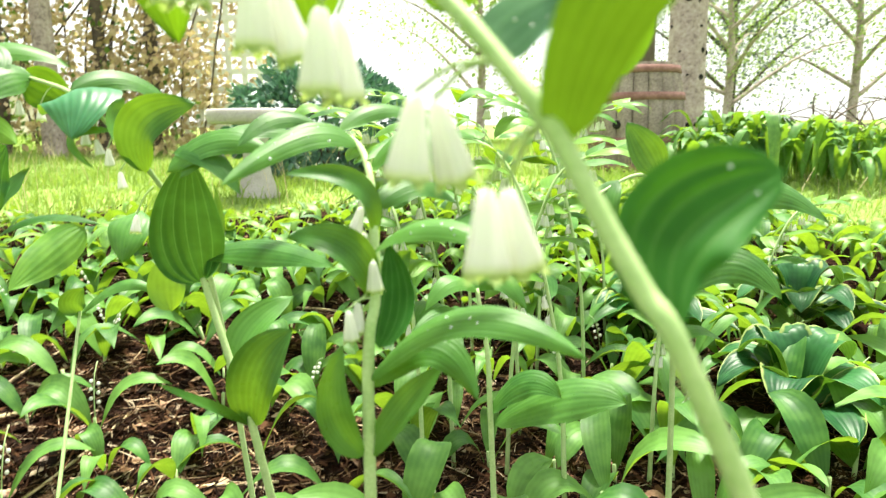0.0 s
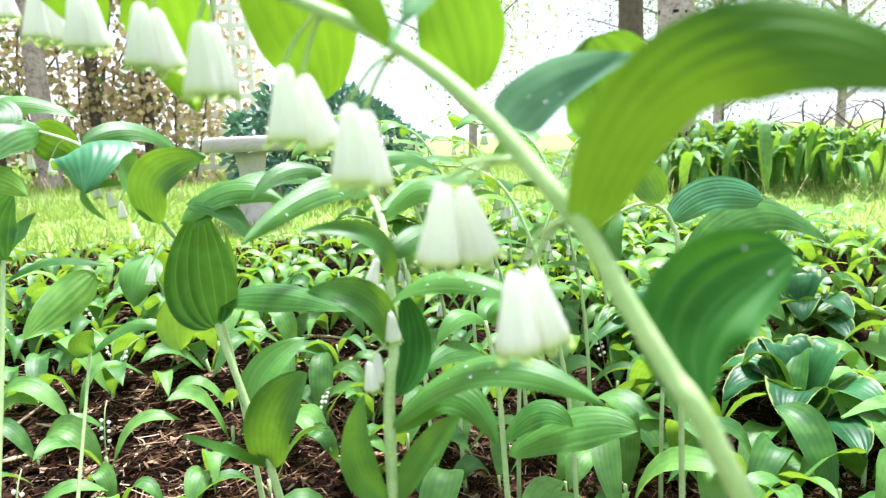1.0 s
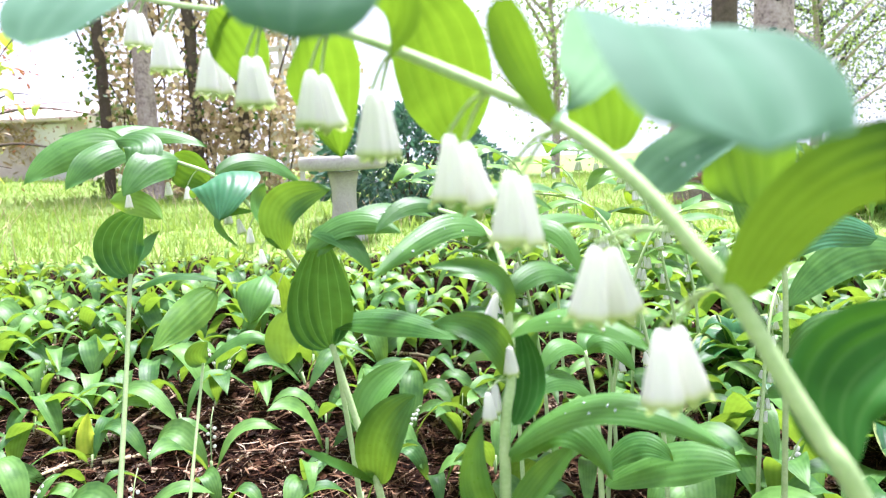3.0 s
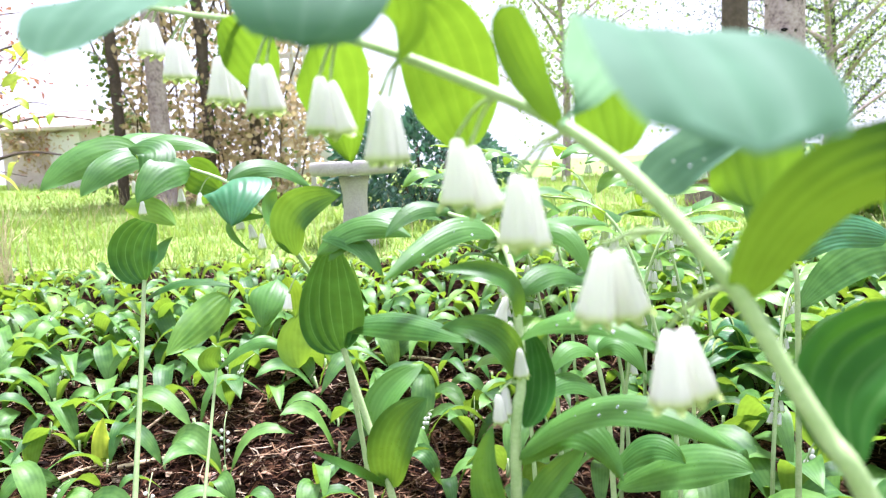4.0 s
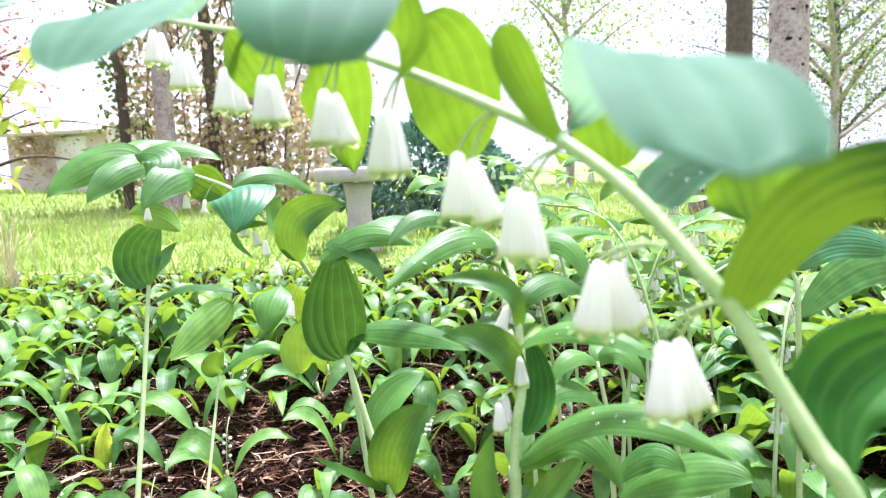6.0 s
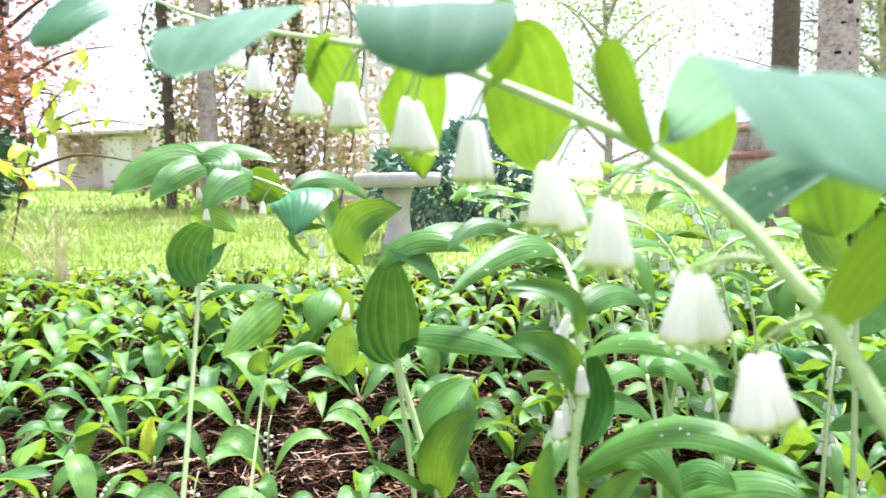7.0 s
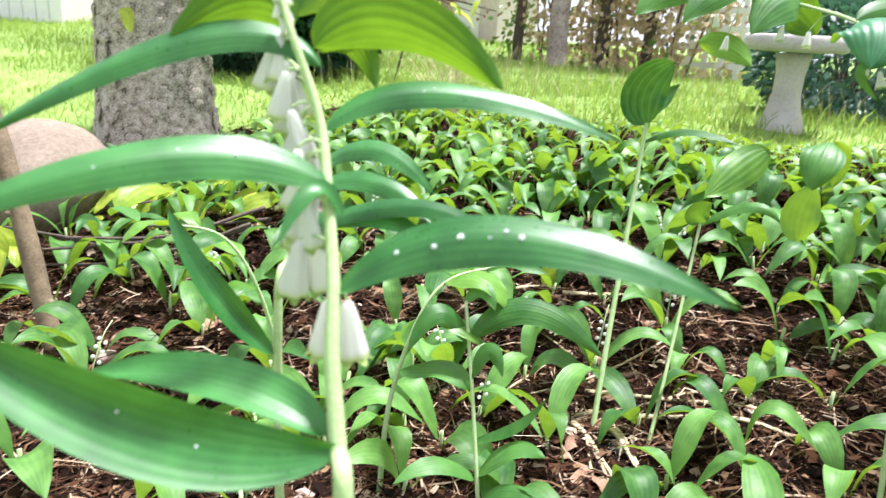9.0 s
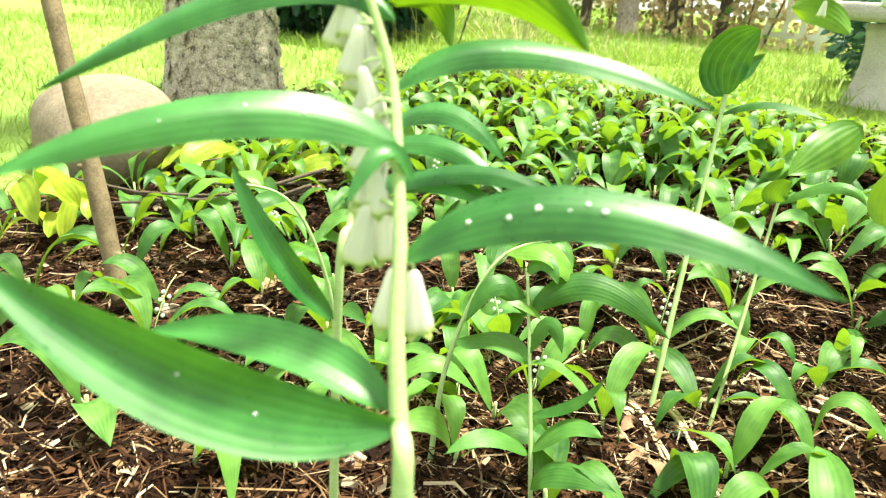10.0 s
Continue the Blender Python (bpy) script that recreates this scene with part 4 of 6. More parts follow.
leaf(A, (-0.1936, 0.4249, 0.7521), (-0.1894, 0.4496, 0.7362), (-0.1867, 0.4740, 0.7104), (0.3604, -0.9280, -0.0949), 0.0351, cup=0.2, near=True, base=0.5, tip=0.6, material=SEAL_SUNLIT)
for node, top, tl in (
    ((0.0496, 0.2552, 0.6154), (0.0339, 0.2836, 0.5936), (-6, 7)), ((0.0496, 0.2552, 0.6154), (0.0409, 0.2903, 0.5925), (4, -16)),
    ((0.0359, 0.2637, 0.6322), (0.0110, 0.2929, 0.6245), (0, 7)), ((0.0359, 0.2637, 0.6322), (0.0174, 0.3001, 0.6222), (6, -22)),
    ((-0.0015, 0.2900, 0.6703), (-0.0217, 0.3043, 0.6546), (0, 2)), ((-0.0015, 0.2900, 0.6703), (-0.0168, 0.3108, 0.6521), (0, -3)),
    ((-0.0274, 0.3024, 0.6870), (-0.0467, 0.3169, 0.6707), (0, 3)), ((-0.0274, 0.3024, 0.6870), (-0.0413, 0.3233, 0.6673), (0, -14)),
    ((-0.0707, 0.3318, 0.7086), (-0.0829, 0.3353, 0.6913), (0, 2)), ((-0.0707, 0.3318, 0.7086), (-0.0799, 0.3409, 0.6912), (0, -2)),
    ((-0.1062, 0.3579, 0.7242), (-0.1233, 0.3790, 0.7087), (0, 4)), ((-0.1062, 0.3579, 0.7242), (-0.1200, 0.3868, 0.7070), (0, -10)),
    ((-0.1546, 0.4059, 0.7420), (-0.1751, 0.4252, 0.7247), (0, 2)), ((-0.1546, 0.4059, 0.7420), (-0.1706, 0.4297, 0.7249), (0, -4)),
    ((-0.1930, 0.4430, 0.7550), (-0.2156, 0.4629, 0.7367), (0, 4)), ((-0.1930, 0.4430, 0.7550), (-0.2138, 0.4706, 0.7360), (0, -8)),
    ((-0.2352, 0.4736, 0.7678), (-0.2792, 0.5271, 0.7623), (0, 3)), ((-0.2352, 0.4736, 0.7678), (-0.2776, 0.5349, 0.7624), (0, -6)),
    ((-0.2792, 0.5161, 0.7836), (-0.3353, 0.5930, 0.7937), (0, 3)), ((-0.2792, 0.5161, 0.7836), (-0.3331, 0.6008, 0.7925), (0, -6)),
):
    flower(A, node, top, tl)

# the folded-leaf plant in the middle of the bed
B = seal("solomon's seal with an upright ribbed leaf", under((-0.1711, 0.6974, 0.3199), 0.05, 0.02))
stalk(B, [B.location, (-0.1711, 0.6974, 0.3199), (-0.1963, 0.713, 0.3939), (-0.2212, 0.7287, 0.4677)], 0.0045, 0.0032)
leaf(B, (-0.2225, 0.728, 0.4641), (-0.2276, 0.7114, 0.5176), (-0.2155, 0.6989, 0.5879), (0.3658, -0.9011, -0.2328), 0.0669, cup=0.45, near=True, base=0.65, tip=0.75, wave=0.02, material=SEAL_FOLD, ribs=6, rib_height=0.02)
leaf(B, (-0.2212, 0.7286, 0.4664), (-0.2082, 0.7548, 0.489), (-0.2218, 0.7821, 0.5554), (-0.7133, -0.6023, 0.3584), 0.0379, cup=0.4, near=True, material=SEAL_FAR)
leaf(B, (-0.1877, 0.7122, 0.3755), (-0.1772, 0.7288, 0.4136), (-0.1385, 0.7592, 0.4414), (-0.0945, -0.775, 0.6249), 0.0381, cup=0.3, near=True, material=SEAL_FAR)
leaf(B, (-0.1711, 0.6977, 0.3228), (-0.1603, 0.6844, 0.3874), (-0.1269, 0.693, 0.4237), (-0.1504, -0.9884, 0.0206), 0.0492, cup=0.3, near=True, material=SEAL_FAR)
leaf(B, (-0.1745, 0.6976, 0.3259), (-0.1984, 0.6545, 0.3637), (-0.2233, 0.6114, 0.4022), (0.8344, 0.0148, 0.551), 0.0146, cup=0.3)
leaf(B, (-0.2196, 0.7312, 0.4884), (-0.1552, 0.6978, 0.5024), (-0.07539, 0.6422, 0.4938), (-0.3164, -0.4623, 0.8284), 0.0360, cup=-0.25, near=True, material=SEAL_FAR)

# the plant whose arching top leans over the lawn
C = seal("solomon's seal arching low with paired leaves", under((-0.2494, 0.8575, 0.3831), 0.04, 0.0))
stalk(C, [C.location, (-0.2494, 0.8575, 0.3831), (-0.2625, 0.8209, 0.4944), (-0.2792, 0.773, 0.565), (-0.2979, 0.7298, 0.6157), (-0.3502, 0.7664, 0.6496), (-0.4169, 0.8073, 0.6693), (-0.4932, 0.8547, 0.6859), (-0.5517, 0.8879, 0.6942)], 0.0036, 0.0012)
leaf(C, (-0.504, 0.8539, 0.6899), (-0.5504, 0.8231, 0.6926), (-0.5926, 0.7805, 0.6485), (0.3662, -0.7534, 0.5461), 0.0524, cup=-0.2)
leaf(C, (-0.4876, 0.8476, 0.6857), (-0.5043, 0.7963, 0.6805), (-0.5256, 0.7569, 0.6409), (0.5339, -0.5443, 0.647), 0.0401, cup=-0.2)
leaf(C, (-0.5082, 0.861, 0.6894), (-0.4759, 0.884, 0.7076), (-0.4227, 0.9045, 0.6867), (0.3262, -0.5928, 0.7363), 0.0324, cup=-0.2)
leaf(C, (-0.5517, 0.8879, 0.6942), (-0.5499, 0.9227, 0.7172), (-0.5232, 0.959, 0.7198), (0.2777, -0.4218, 0.8631), 0.0301, cup=-0.2)
leaf(C, (-0.548, 0.8879, 0.6926), (-0.5888, 0.9163, 0.7131), (-0.6517, 0.94, 0.7114), (-0.0992, -0.5095, 0.8547), 0.0261, cup=-0.2)
leaf(C, (-0.4135, 0.8081, 0.6692), (-0.4278, 0.7736, 0.6681), (-0.4448, 0.7353, 0.6334), (0.5628, -0.5483, 0.6185), 0.0470, cup=-0.2)
leaf(C, (-0.3501, 0.7665, 0.6508), (-0.3308, 0.7367, 0.6469), (-0.3265, 0.7087, 0.6066), (0.0869, -0.583, 0.8078), 0.0773, cup=-0.25, near=True, base=0.35, tip=0.7)
leaf(C, (-0.3532, 0.7663, 0.6529), (-0.3168, 0.805, 0.666), (-0.2773, 0.8389, 0.6367), (0.5943, -0.4741, 0.6497), 0.0291, cup=-0.2)
leaf(C, (-0.2526, 0.6914, 0.5741), (-0.2465, 0.6811, 0.6181), (-0.1988, 0.6816, 0.6354), (-0.1762, -0.9844, -0.0022), 0.0418, cup=0.3, near=True, material=SEAL_FAR)
leaf(C, (-0.2553, 0.6917, 0.5799), (-0.2833, 0.7076, 0.614), (-0.2785, 0.7195, 0.6429), (0.8212, -0.3452, 0.4544), 0.0284, cup=0.3)
leaf(C, (-0.2219, 0.6816, 0.592), (-0.1899, 0.6701, 0.5926), (-0.1567, 0.6547, 0.5568), (0.1136, -0.6764, 0.7277), 0.0254, cup=-0.2)
leaf(C, (-0.2949, 0.7298, 0.6125), (-0.3344, 0.7237, 0.6067), (-0.3132, 0.7232, 0.5756), (-0.3952, -0.8501, 0.348), 0.0110, cup=0.2)
leaf(C, (-0.2253, 0.6714, 0.5763), (-0.1787, 0.6729, 0.6032), (-0.1295, 0.6703, 0.5914), (-0.1036, -0.7881, 0.6068), 0.0287, cup=-0.2, near=True, material=SEAL_FAR)
leaf(C, (-0.2121, 0.6647, 0.5714), (-0.1631, 0.708, 0.6111), (-0.1069, 0.7467, 0.5994), (0.1648, -0.5009, 0.8497), 0.0265, cup=-0.15)
leaf(C, (-0.4385, 0.9273, 0.4925), (-0.4606, 0.8890, 0.4680), (-0.4889, 0.8410, 0.4303), (0.3212, -0.8837, 0.3404), 0.0504, cup=-0.2, near=True, material=SEAL_LIGHT)
leaf(C, (-0.3677, 0.9386, 0.5116), (-0.3707, 0.9014, 0.4926), (-0.3726, 0.8817, 0.4553), (0.0398, -0.9144, 0.4029), 0.0520, cup=-0.2, near=True, material=SEAL_FAR)
leaf(C, (-0.3636, 0.9617, 0.5116), (-0.3600, 0.9689, 0.4830), (-0.3591, 0.9729, 0.4478), (0.1258, -0.9918, 0.0207), 0.0335, cup=0.2, material=SEAL_LIGHT)
leaf(C, (-0.3996, 1.0830, 0.3392), (-0.4029, 1.0840, 0.3865), (-0.3903, 1.0878, 0.4296), (0.2280, -0.9670, 0.1141), 0.0551, cup=0.3, material=SEAL_LIGHT)
leaf(C, (-0.4902, 0.8045, 0.6968), (-0.4442, 0.7855, 0.6887), (-0.4533, 0.7548, 0.6467), (0.4960, -0.7154, 0.4921), 0.0439, cup=-0.2, near=True, material=SEAL_FAR)
leaf(C, (-0.5314, 0.8480, 0.6238), (-0.4931, 0.8483, 0.6198), (-0.4614, 0.8454, 0.5989), (0.5889, -0.7984, 0.1258), 0.0331, cup=-0.2, material=SEAL_LIGHT)
leaf(C, (-0.4300, 0.8101, 0.6717), (-0.4155, 0.8339, 0.6574), (-0.3980, 0.8475, 0.6388), (0.5986, -0.8005, 0.0291), 0.0458, cup=0.2, material=SEAL_SUNLIT)
for node, top in (
    ((-0.4819, 0.8476, 0.6826), (-0.4908, 0.8247, 0.6323)), ((-0.4932, 0.8547, 0.6859), (-0.5139, 0.8484, 0.6578)), ((-0.4169, 0.8073, 0.6693), (-0.4281, 0.8034, 0.646)), ((-0.3795, 0.7874, 0.6597), (-0.398, 0.7907, 0.6403)),
    ((-0.3312, 0.7519, 0.64), (-0.3342, 0.7487, 0.6151)), ((-0.3159, 0.7448, 0.6294), (-0.3201, 0.7415, 0.6047)), ((-0.2891, 0.7223, 0.61), (-0.302, 0.7271, 0.5959)), ((-0.2662, 0.7073, 0.59), (-0.2851, 0.711, 0.5749)), ((-0.2465, 0.691, 0.5624), (-0.2618, 0.686, 0.5371)),
):
    flower(C, node, top, (rng.normal(0, 6), rng.normal(0, 6)), BELL_SMALL, 0.85)

# the straight stem with bells down its side
D = seal("upright solomon's seal with tiers of leaves and bells", under((-0.03312, 0.4955, 0.4234), 0.0, 0.0))
stalk(D, [D.location, (-0.03312, 0.4955, 0.4234), (-0.02715, 0.5048, 0.5006), (-0.02808, 0.5195, 0.5431), (-0.03362, 0.5445, 0.586), (-0.0525, 0.5952, 0.6053), (-0.09737, 0.6514, 0.6165)], 0.0046, 0.0018)
leaf(D, (-0.02794, 0.5048, 0.5014), (-0.04462, 0.4964, 0.5371), (-0.08353, 0.5017, 0.5433), (0.3632, -0.8315, 0.4203), 0.0249, cup=0.3, near=True, material=SEAL_FAR)
leaf(D, (-0.02694, 0.5082, 0.5311), (0.01324, 0.4752, 0.5535), (0.06316, 0.45, 0.5359), (-0.3509, -0.4767, 0.806), 0.0196, cup=-0.25, near=True, material=SEAL_FAR)
leaf(D, (-0.0339, 0.4979, 0.4458), (0.02865, 0.4514, 0.5009), (0.09795, 0.4184, 0.4864), (-0.4736, -0.3799, 0.7946), 0.0267, cup=-0.25, near=True, material=SEAL_FAR)
leaf(D, (-0.03276, 0.4976, 0.4417), (0.009198, 0.4867, 0.4725), (0.03909, 0.4667, 0.4439), (-0.2848, -0.6114, 0.7383), 0.0275, cup=-0.2, near=True, material=SEAL_FAR)
leaf(D, (-0.03283, 0.544, 0.5817), (0.001672, 0.5407, 0.6053), (0.02659, 0.52, 0.5699), (-0.1793, -0.7519, 0.6345), 0.0196, cup=-0.2, near=True, material=SEAL_FAR)
leaf(D, (-0.03482, 0.5447, 0.5903), (0.003305, 0.5824, 0.6086), (0.05009, 0.6091, 0.6017), (0.2596, -0.49, 0.8322), 0.0156, cup=-0.2)
leaf(D, (-0.02879, 0.5312, 0.5577), (0.001814, 0.558, 0.5723), (0.03043, 0.5802, 0.5543), (0.4329, -0.4697, 0.7694), 0.0230, cup=-0.2)
leaf(D, (-0.04242, 0.5748, 0.5979), (-0.07643, 0.551, 0.608), (-0.1235, 0.4999, 0.5773), (0.3886, -0.6107, 0.6899), 0.0239, cup=-0.2, near=True, material=SEAL_FAR)
leaf(D, (-0.02815, 0.5195, 0.5423), (-0.03823, 0.5117, 0.5763), (-0.08481, 0.506, 0.5841), (0.524, -0.6991, 0.4865), 0.0180, cup=0.25)
leaf(D, (-0.06336, 0.6142, 0.6086), (-0.02921, 0.6413, 0.6282), (0.01161, 0.6659, 0.61), (0.3597, -0.5425, 0.7592), 0.0193, cup=-0.2)
leaf(D, (-0.08601, 0.6427, 0.6143), (-0.1149, 0.6286, 0.6211), (-0.1415, 0.6022, 0.5991), (0.2894, -0.6576, 0.6955), 0.0203, cup=-0.2)
leaf(D, (-0.01303, 0.5557, 0.4793), (-0.01927, 0.5573, 0.5019), (-0.005499, 0.5616, 0.5229), (-0.1933, -0.9673, 0.164), 0.0261, cup=0.4)
for node, top in (
    ((-0.02815, 0.519, 0.5389), (-0.03603, 0.5204, 0.5608)), ((-0.02872, 0.5208, 0.5556), (-0.03347, 0.5329, 0.579)), ((-0.02751, 0.5075, 0.5251), (-0.03362, 0.5089, 0.5448)), ((-0.02722, 0.5067, 0.5169), (-0.0273, 0.4977, 0.5278)),
    ((-0.02715, 0.5048, 0.5006), (-0.03859, 0.5031, 0.4985)), ((-0.02715, 0.5048, 0.5006), (-0.04341, 0.4921, 0.4964)),
):
    flower(D, node, top, (rng.normal(0, 6), rng.normal(0, 6)), scale=0.70)

# lower leaves folded round its foot
leaf(D, (-0.03653, 0.4918, 0.3951), (-0.05563, 0.486, 0.4316), (-0.04803, 0.4918, 0.4735), (0.3477, -0.9363, 0.0493), 0.0234, cup=0.5, near=True, material=SEAL_FAR)
leaf(D, (-0.03163, 0.4926, 0.3949), (-0.006848, 0.4927, 0.4299), (0.01715, 0.4919, 0.4581), (-0.5379, -0.7375, 0.4084), 0.0226, cup=0.4, near=True, material=SEAL_FAR)
# this one takes the green with shade painted in
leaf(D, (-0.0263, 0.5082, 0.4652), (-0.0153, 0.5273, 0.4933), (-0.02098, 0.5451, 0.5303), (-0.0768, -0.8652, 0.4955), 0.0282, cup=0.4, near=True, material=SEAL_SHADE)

# broad leaves behind the arching stem
R1 = seal("solomon's seal with broad light green leaves", under((0.2755, 0.8247, 0.4195), 0.02, 0.03))
stalk(R1, [R1.location, (0.28, 0.8284, 0.4451), (0.2715, 0.8316, 0.5334), (0.2345, 0.8258, 0.5568), (0.1752, 0.8033, 0.533)], 0.0038, 0.0015)
leaf(R1, (0.2716, 0.8319, 0.5353), (0.3218, 0.845, 0.5622), (0.3812, 0.8423, 0.553), (0.0058, -0.877, 0.4805), 0.0429, cup=-0.1, near=True, base=0.4, tip=0.35)
leaf(R1, (0.2554, 0.8252, 0.5559), (0.2422, 0.8295, 0.5828), (0.2216, 0.8346, 0.6139), (-0.1036, -0.9896, 0.0994), 0.0393, cup=0.2, near=True, material=SEAL_FAR)
leaf(R1, (0.2817, 0.8331, 0.4772), (0.3991, 0.8993, 0.5307), (0.4952, 0.9108, 0.4855), (0.2598, -0.7766, 0.574), 0.0503, cup=-0.1, near=True, material=SEAL_FAR)
leaf(R1, (0.2096, 0.8156, 0.5526), (0.1936, 0.8026, 0.5309), (0.2019, 0.7879, 0.5015), (-0.5114, -0.7212, 0.4673), 0.0309, cup=-0.1)
leaf(R1, (0.2807, 0.8245, 0.4193), (0.3342, 0.8091, 0.4593), (0.3798, 0.7827, 0.4243), (-0.3201, -0.6789, 0.6608), 0.0469, cup=-0.1, near=True, material=SEAL_FAR)

# single stems across the bed
E1 = seal("slender solomon's seal with one folded leaf on top", (-0.607, 0.872, -0.005))
stalk(E1, [E1.location, (-0.631, 0.957, 0.162), (-0.652, 1.039, 0.325), (-0.6729, 1.117, 0.4872)], 0.0048, 0.0034)
leaf(E1, (-0.673, 1.117, 0.4843), (-0.6811, 1.111, 0.5441), (-0.6379, 1.111, 0.5933), (0.3687, -0.9144, -0.1674), 0.0772, cup=0.4, near=True, base=0.5, tip=0.6, material=SEAL_FOLD, ribs=6, rib_height=0.02)
leaf(E1, (-0.672, 1.117, 0.4862), (-0.6628, 1.145, 0.5196), (-0.6383, 1.163, 0.5551), (-0.1968, -0.7651, 0.6131), 0.0396, cup=0.35)
leaf(E1, (-0.6818, 1.123, 0.4486), (-0.6132, 1.125, 0.4803), (-0.5162, 1.125, 0.4692), (-0.1063, -0.4138, 0.9041), 0.0253, cup=-0.2)
E2 = seal("young solomon's seal with a furled top leaf", (-0.521, 0.882, -0.005))
stalk(E2, [E2.location, (-0.530, 0.955, 0.105), (-0.5527, 1.1067, 0.3352)], 0.0034, 0.0024)
leaf(E2, (-0.5528, 1.107, 0.3323), (-0.556, 1.099, 0.3542), (-0.5364, 1.096, 0.3749), (0.1187, -0.9474, -0.2971), 0.0402, cup=0.5)
leaf(E2, (-0.5528, 1.107, 0.3295), (-0.4779, 1.104, 0.3776), (-0.4312, 1.108, 0.357), (-0.1583, -0.6537, 0.74), 0.0229, cup=-0.2)
F1 = seal("solomon's seal with pale spreading leaves", under((0.0686, 0.7991, 0.2771), 0.01, 0.0))
stalk(F1, [F1.location, (0.0686, 0.7991, 0.2771), (0.0651, 0.808, 0.3618), (0.0547, 0.8273, 0.4301)], 0.0038, 0.0025)
leaf(F1, (0.0559, 0.8271, 0.4268), (0.0269, 0.7987, 0.4449), (-0.0027, 0.7783, 0.418), (0.2855, -0.4917, 0.8226), 0.0258, cup=-0.2)
leaf(F1, (0.0559, 0.8271, 0.4268), (0.0796, 0.819, 0.4427), (0.1093, 0.8063, 0.41), (-0.0412, -0.6899, 0.7227), 0.0288, cup=-0.2)
leaf(F1, (0.0547, 0.8273, 0.4301), (0.0595, 0.8426, 0.4431), (0.076, 0.8717, 0.4461), (0.067, -0.366, 0.9282), 0.0230, cup=0.3)
leaf(F1, (0.0731, 0.7997, 0.2769), (0.1496, 0.7629, 0.3246), (0.204, 0.7313, 0.3284), (-0.5244, -0.4673, 0.7118), 0.0521, cup=-0.15, near=True, material=SEAL_FAR)
leaf(F1, (0.0689, 0.8006, 0.2901), (0.1056, 0.7841, 0.3335), (0.1423, 0.7617, 0.3236), (-0.5627, -0.4884, 0.667), 0.0349, cup=-0.15, near=True, material=SEAL_FAR)
leaf(F1, (0.064, 0.8093, 0.3749), (0.0255, 0.7815, 0.4107), (-0.019, 0.7473, 0.3963), (0.5146, -0.4334, 0.7398), 0.0292, cup=-0.2)

# the plant that comes close at the end of the walk
P = seal("upright solomon's seal with long dark dewy leaves", under((-0.4536, 0.1229, 0.3682), 0.0, 0.0))
stalk(P, [P.location, (-0.4536, 0.1229, 0.3682), (-0.4716, 0.1368, 0.4166), (-0.4873, 0.1485, 0.4559), (-0.4979, 0.1601, 0.4859), (-0.5176, 0.1759, 0.5263), (-0.5387, 0.1904, 0.5662), (-0.5603, 0.1903, 0.6105), (-0.5698, 0.1917, 0.6302), (-0.5756, 0.1931, 0.6477)], 0.0056, 0.0012)
leaf(P, (-0.4673, 0.1395, 0.4156), (-0.5159, 0.0709, 0.434), (-0.5839, 0.0057, 0.4947), (0.7899, -0.4289, 0.4382), 0.0365, cup=0.4, base=0.85, near=True, material=SEAL_DEW, ribs=2)
leaf(P, (-0.479, 0.1381, 0.4174), (-0.5366, 0.1218, 0.4348), (-0.6042, 0.0823, 0.4311), (0.2638, -0.3737, 0.8893), 0.0275, cup=0.3, near=True, material=SEAL_DEW, ribs=2)
leaf(P, (-0.5158, 0.1797, 0.5321), (-0.5587, 0.1158, 0.5516), (-0.6018, 0.0181, 0.524), (0.6386, -0.3733, 0.6729), 0.0263, cup=-0.25, near=True, material=SEAL_DEW, ribs=2)
leaf(P, (-0.5518, 0.2052, 0.5928), (-0.5993, 0.1613, 0.605), (-0.6601, 0.0643, 0.5489), (0.5261, -0.5938, 0.6088), 0.0210, cup=-0.3, near=True, material=SEAL_DEW, ribs=2)
leaf(P, (-0.4963, 0.1601, 0.4833), (-0.4286, 0.1955, 0.5231), (-0.3191, 0.2363, 0.5022), (0.1837, -0.6173, 0.765), 0.0312, cup=-0.25, near=True, material=SEAL_DEW, ribs=2)
leaf(P, (-0.5345, 0.1906, 0.5593), (-0.493, 0.2328, 0.5842), (-0.4045, 0.2905, 0.5625), (0.4102, -0.5565, 0.7225), 0.0198, cup=-0.25, near=True, material=SEAL_DEW, ribs=2)
leaf(P, (-0.5618, 0.2085, 0.6026), (-0.5257, 0.2368, 0.62), (-0.4686, 0.2652, 0.5857), (0.4439, -0.8296, -0.3387), 0.0386, cup=-0.3, near=True, material=SEAL_SUNLIT)
leaf(P, (-0.57, 0.2214, 0.6008), (-0.5687, 0.2514, 0.6064), (-0.5579, 0.2606, 0.578), (0.797, -0.4686, -0.381), 0.0205, cup=-0.2, near=True, material=SEAL_SUNLIT)
leaf(P, (-0.5774, 0.2082, 0.6137), (-0.5936, 0.1875, 0.6253), (-0.6126, 0.1494, 0.6011), (0.8372, -0.4301, -0.3378), 0.0293, cup=-0.3, near=True, material=SEAL_SUNLIT)
leaf(P, (-0.588, 0.216, 0.6198), (-0.5782, 0.2429, 0.6342), (-0.5575, 0.2617, 0.6106), (0.714, -0.5616, -0.4182), 0.0267, cup=-0.2, near=True)
leaf(P, (-0.5095, 0.1786, 0.5185), (-0.5176, 0.1658, 0.5337), (-0.5183, 0.1418, 0.5101), (0.4165, -0.2956, 0.8597), 0.0114, cup=0.3, near=True, material=SEAL_DEW, ribs=2)
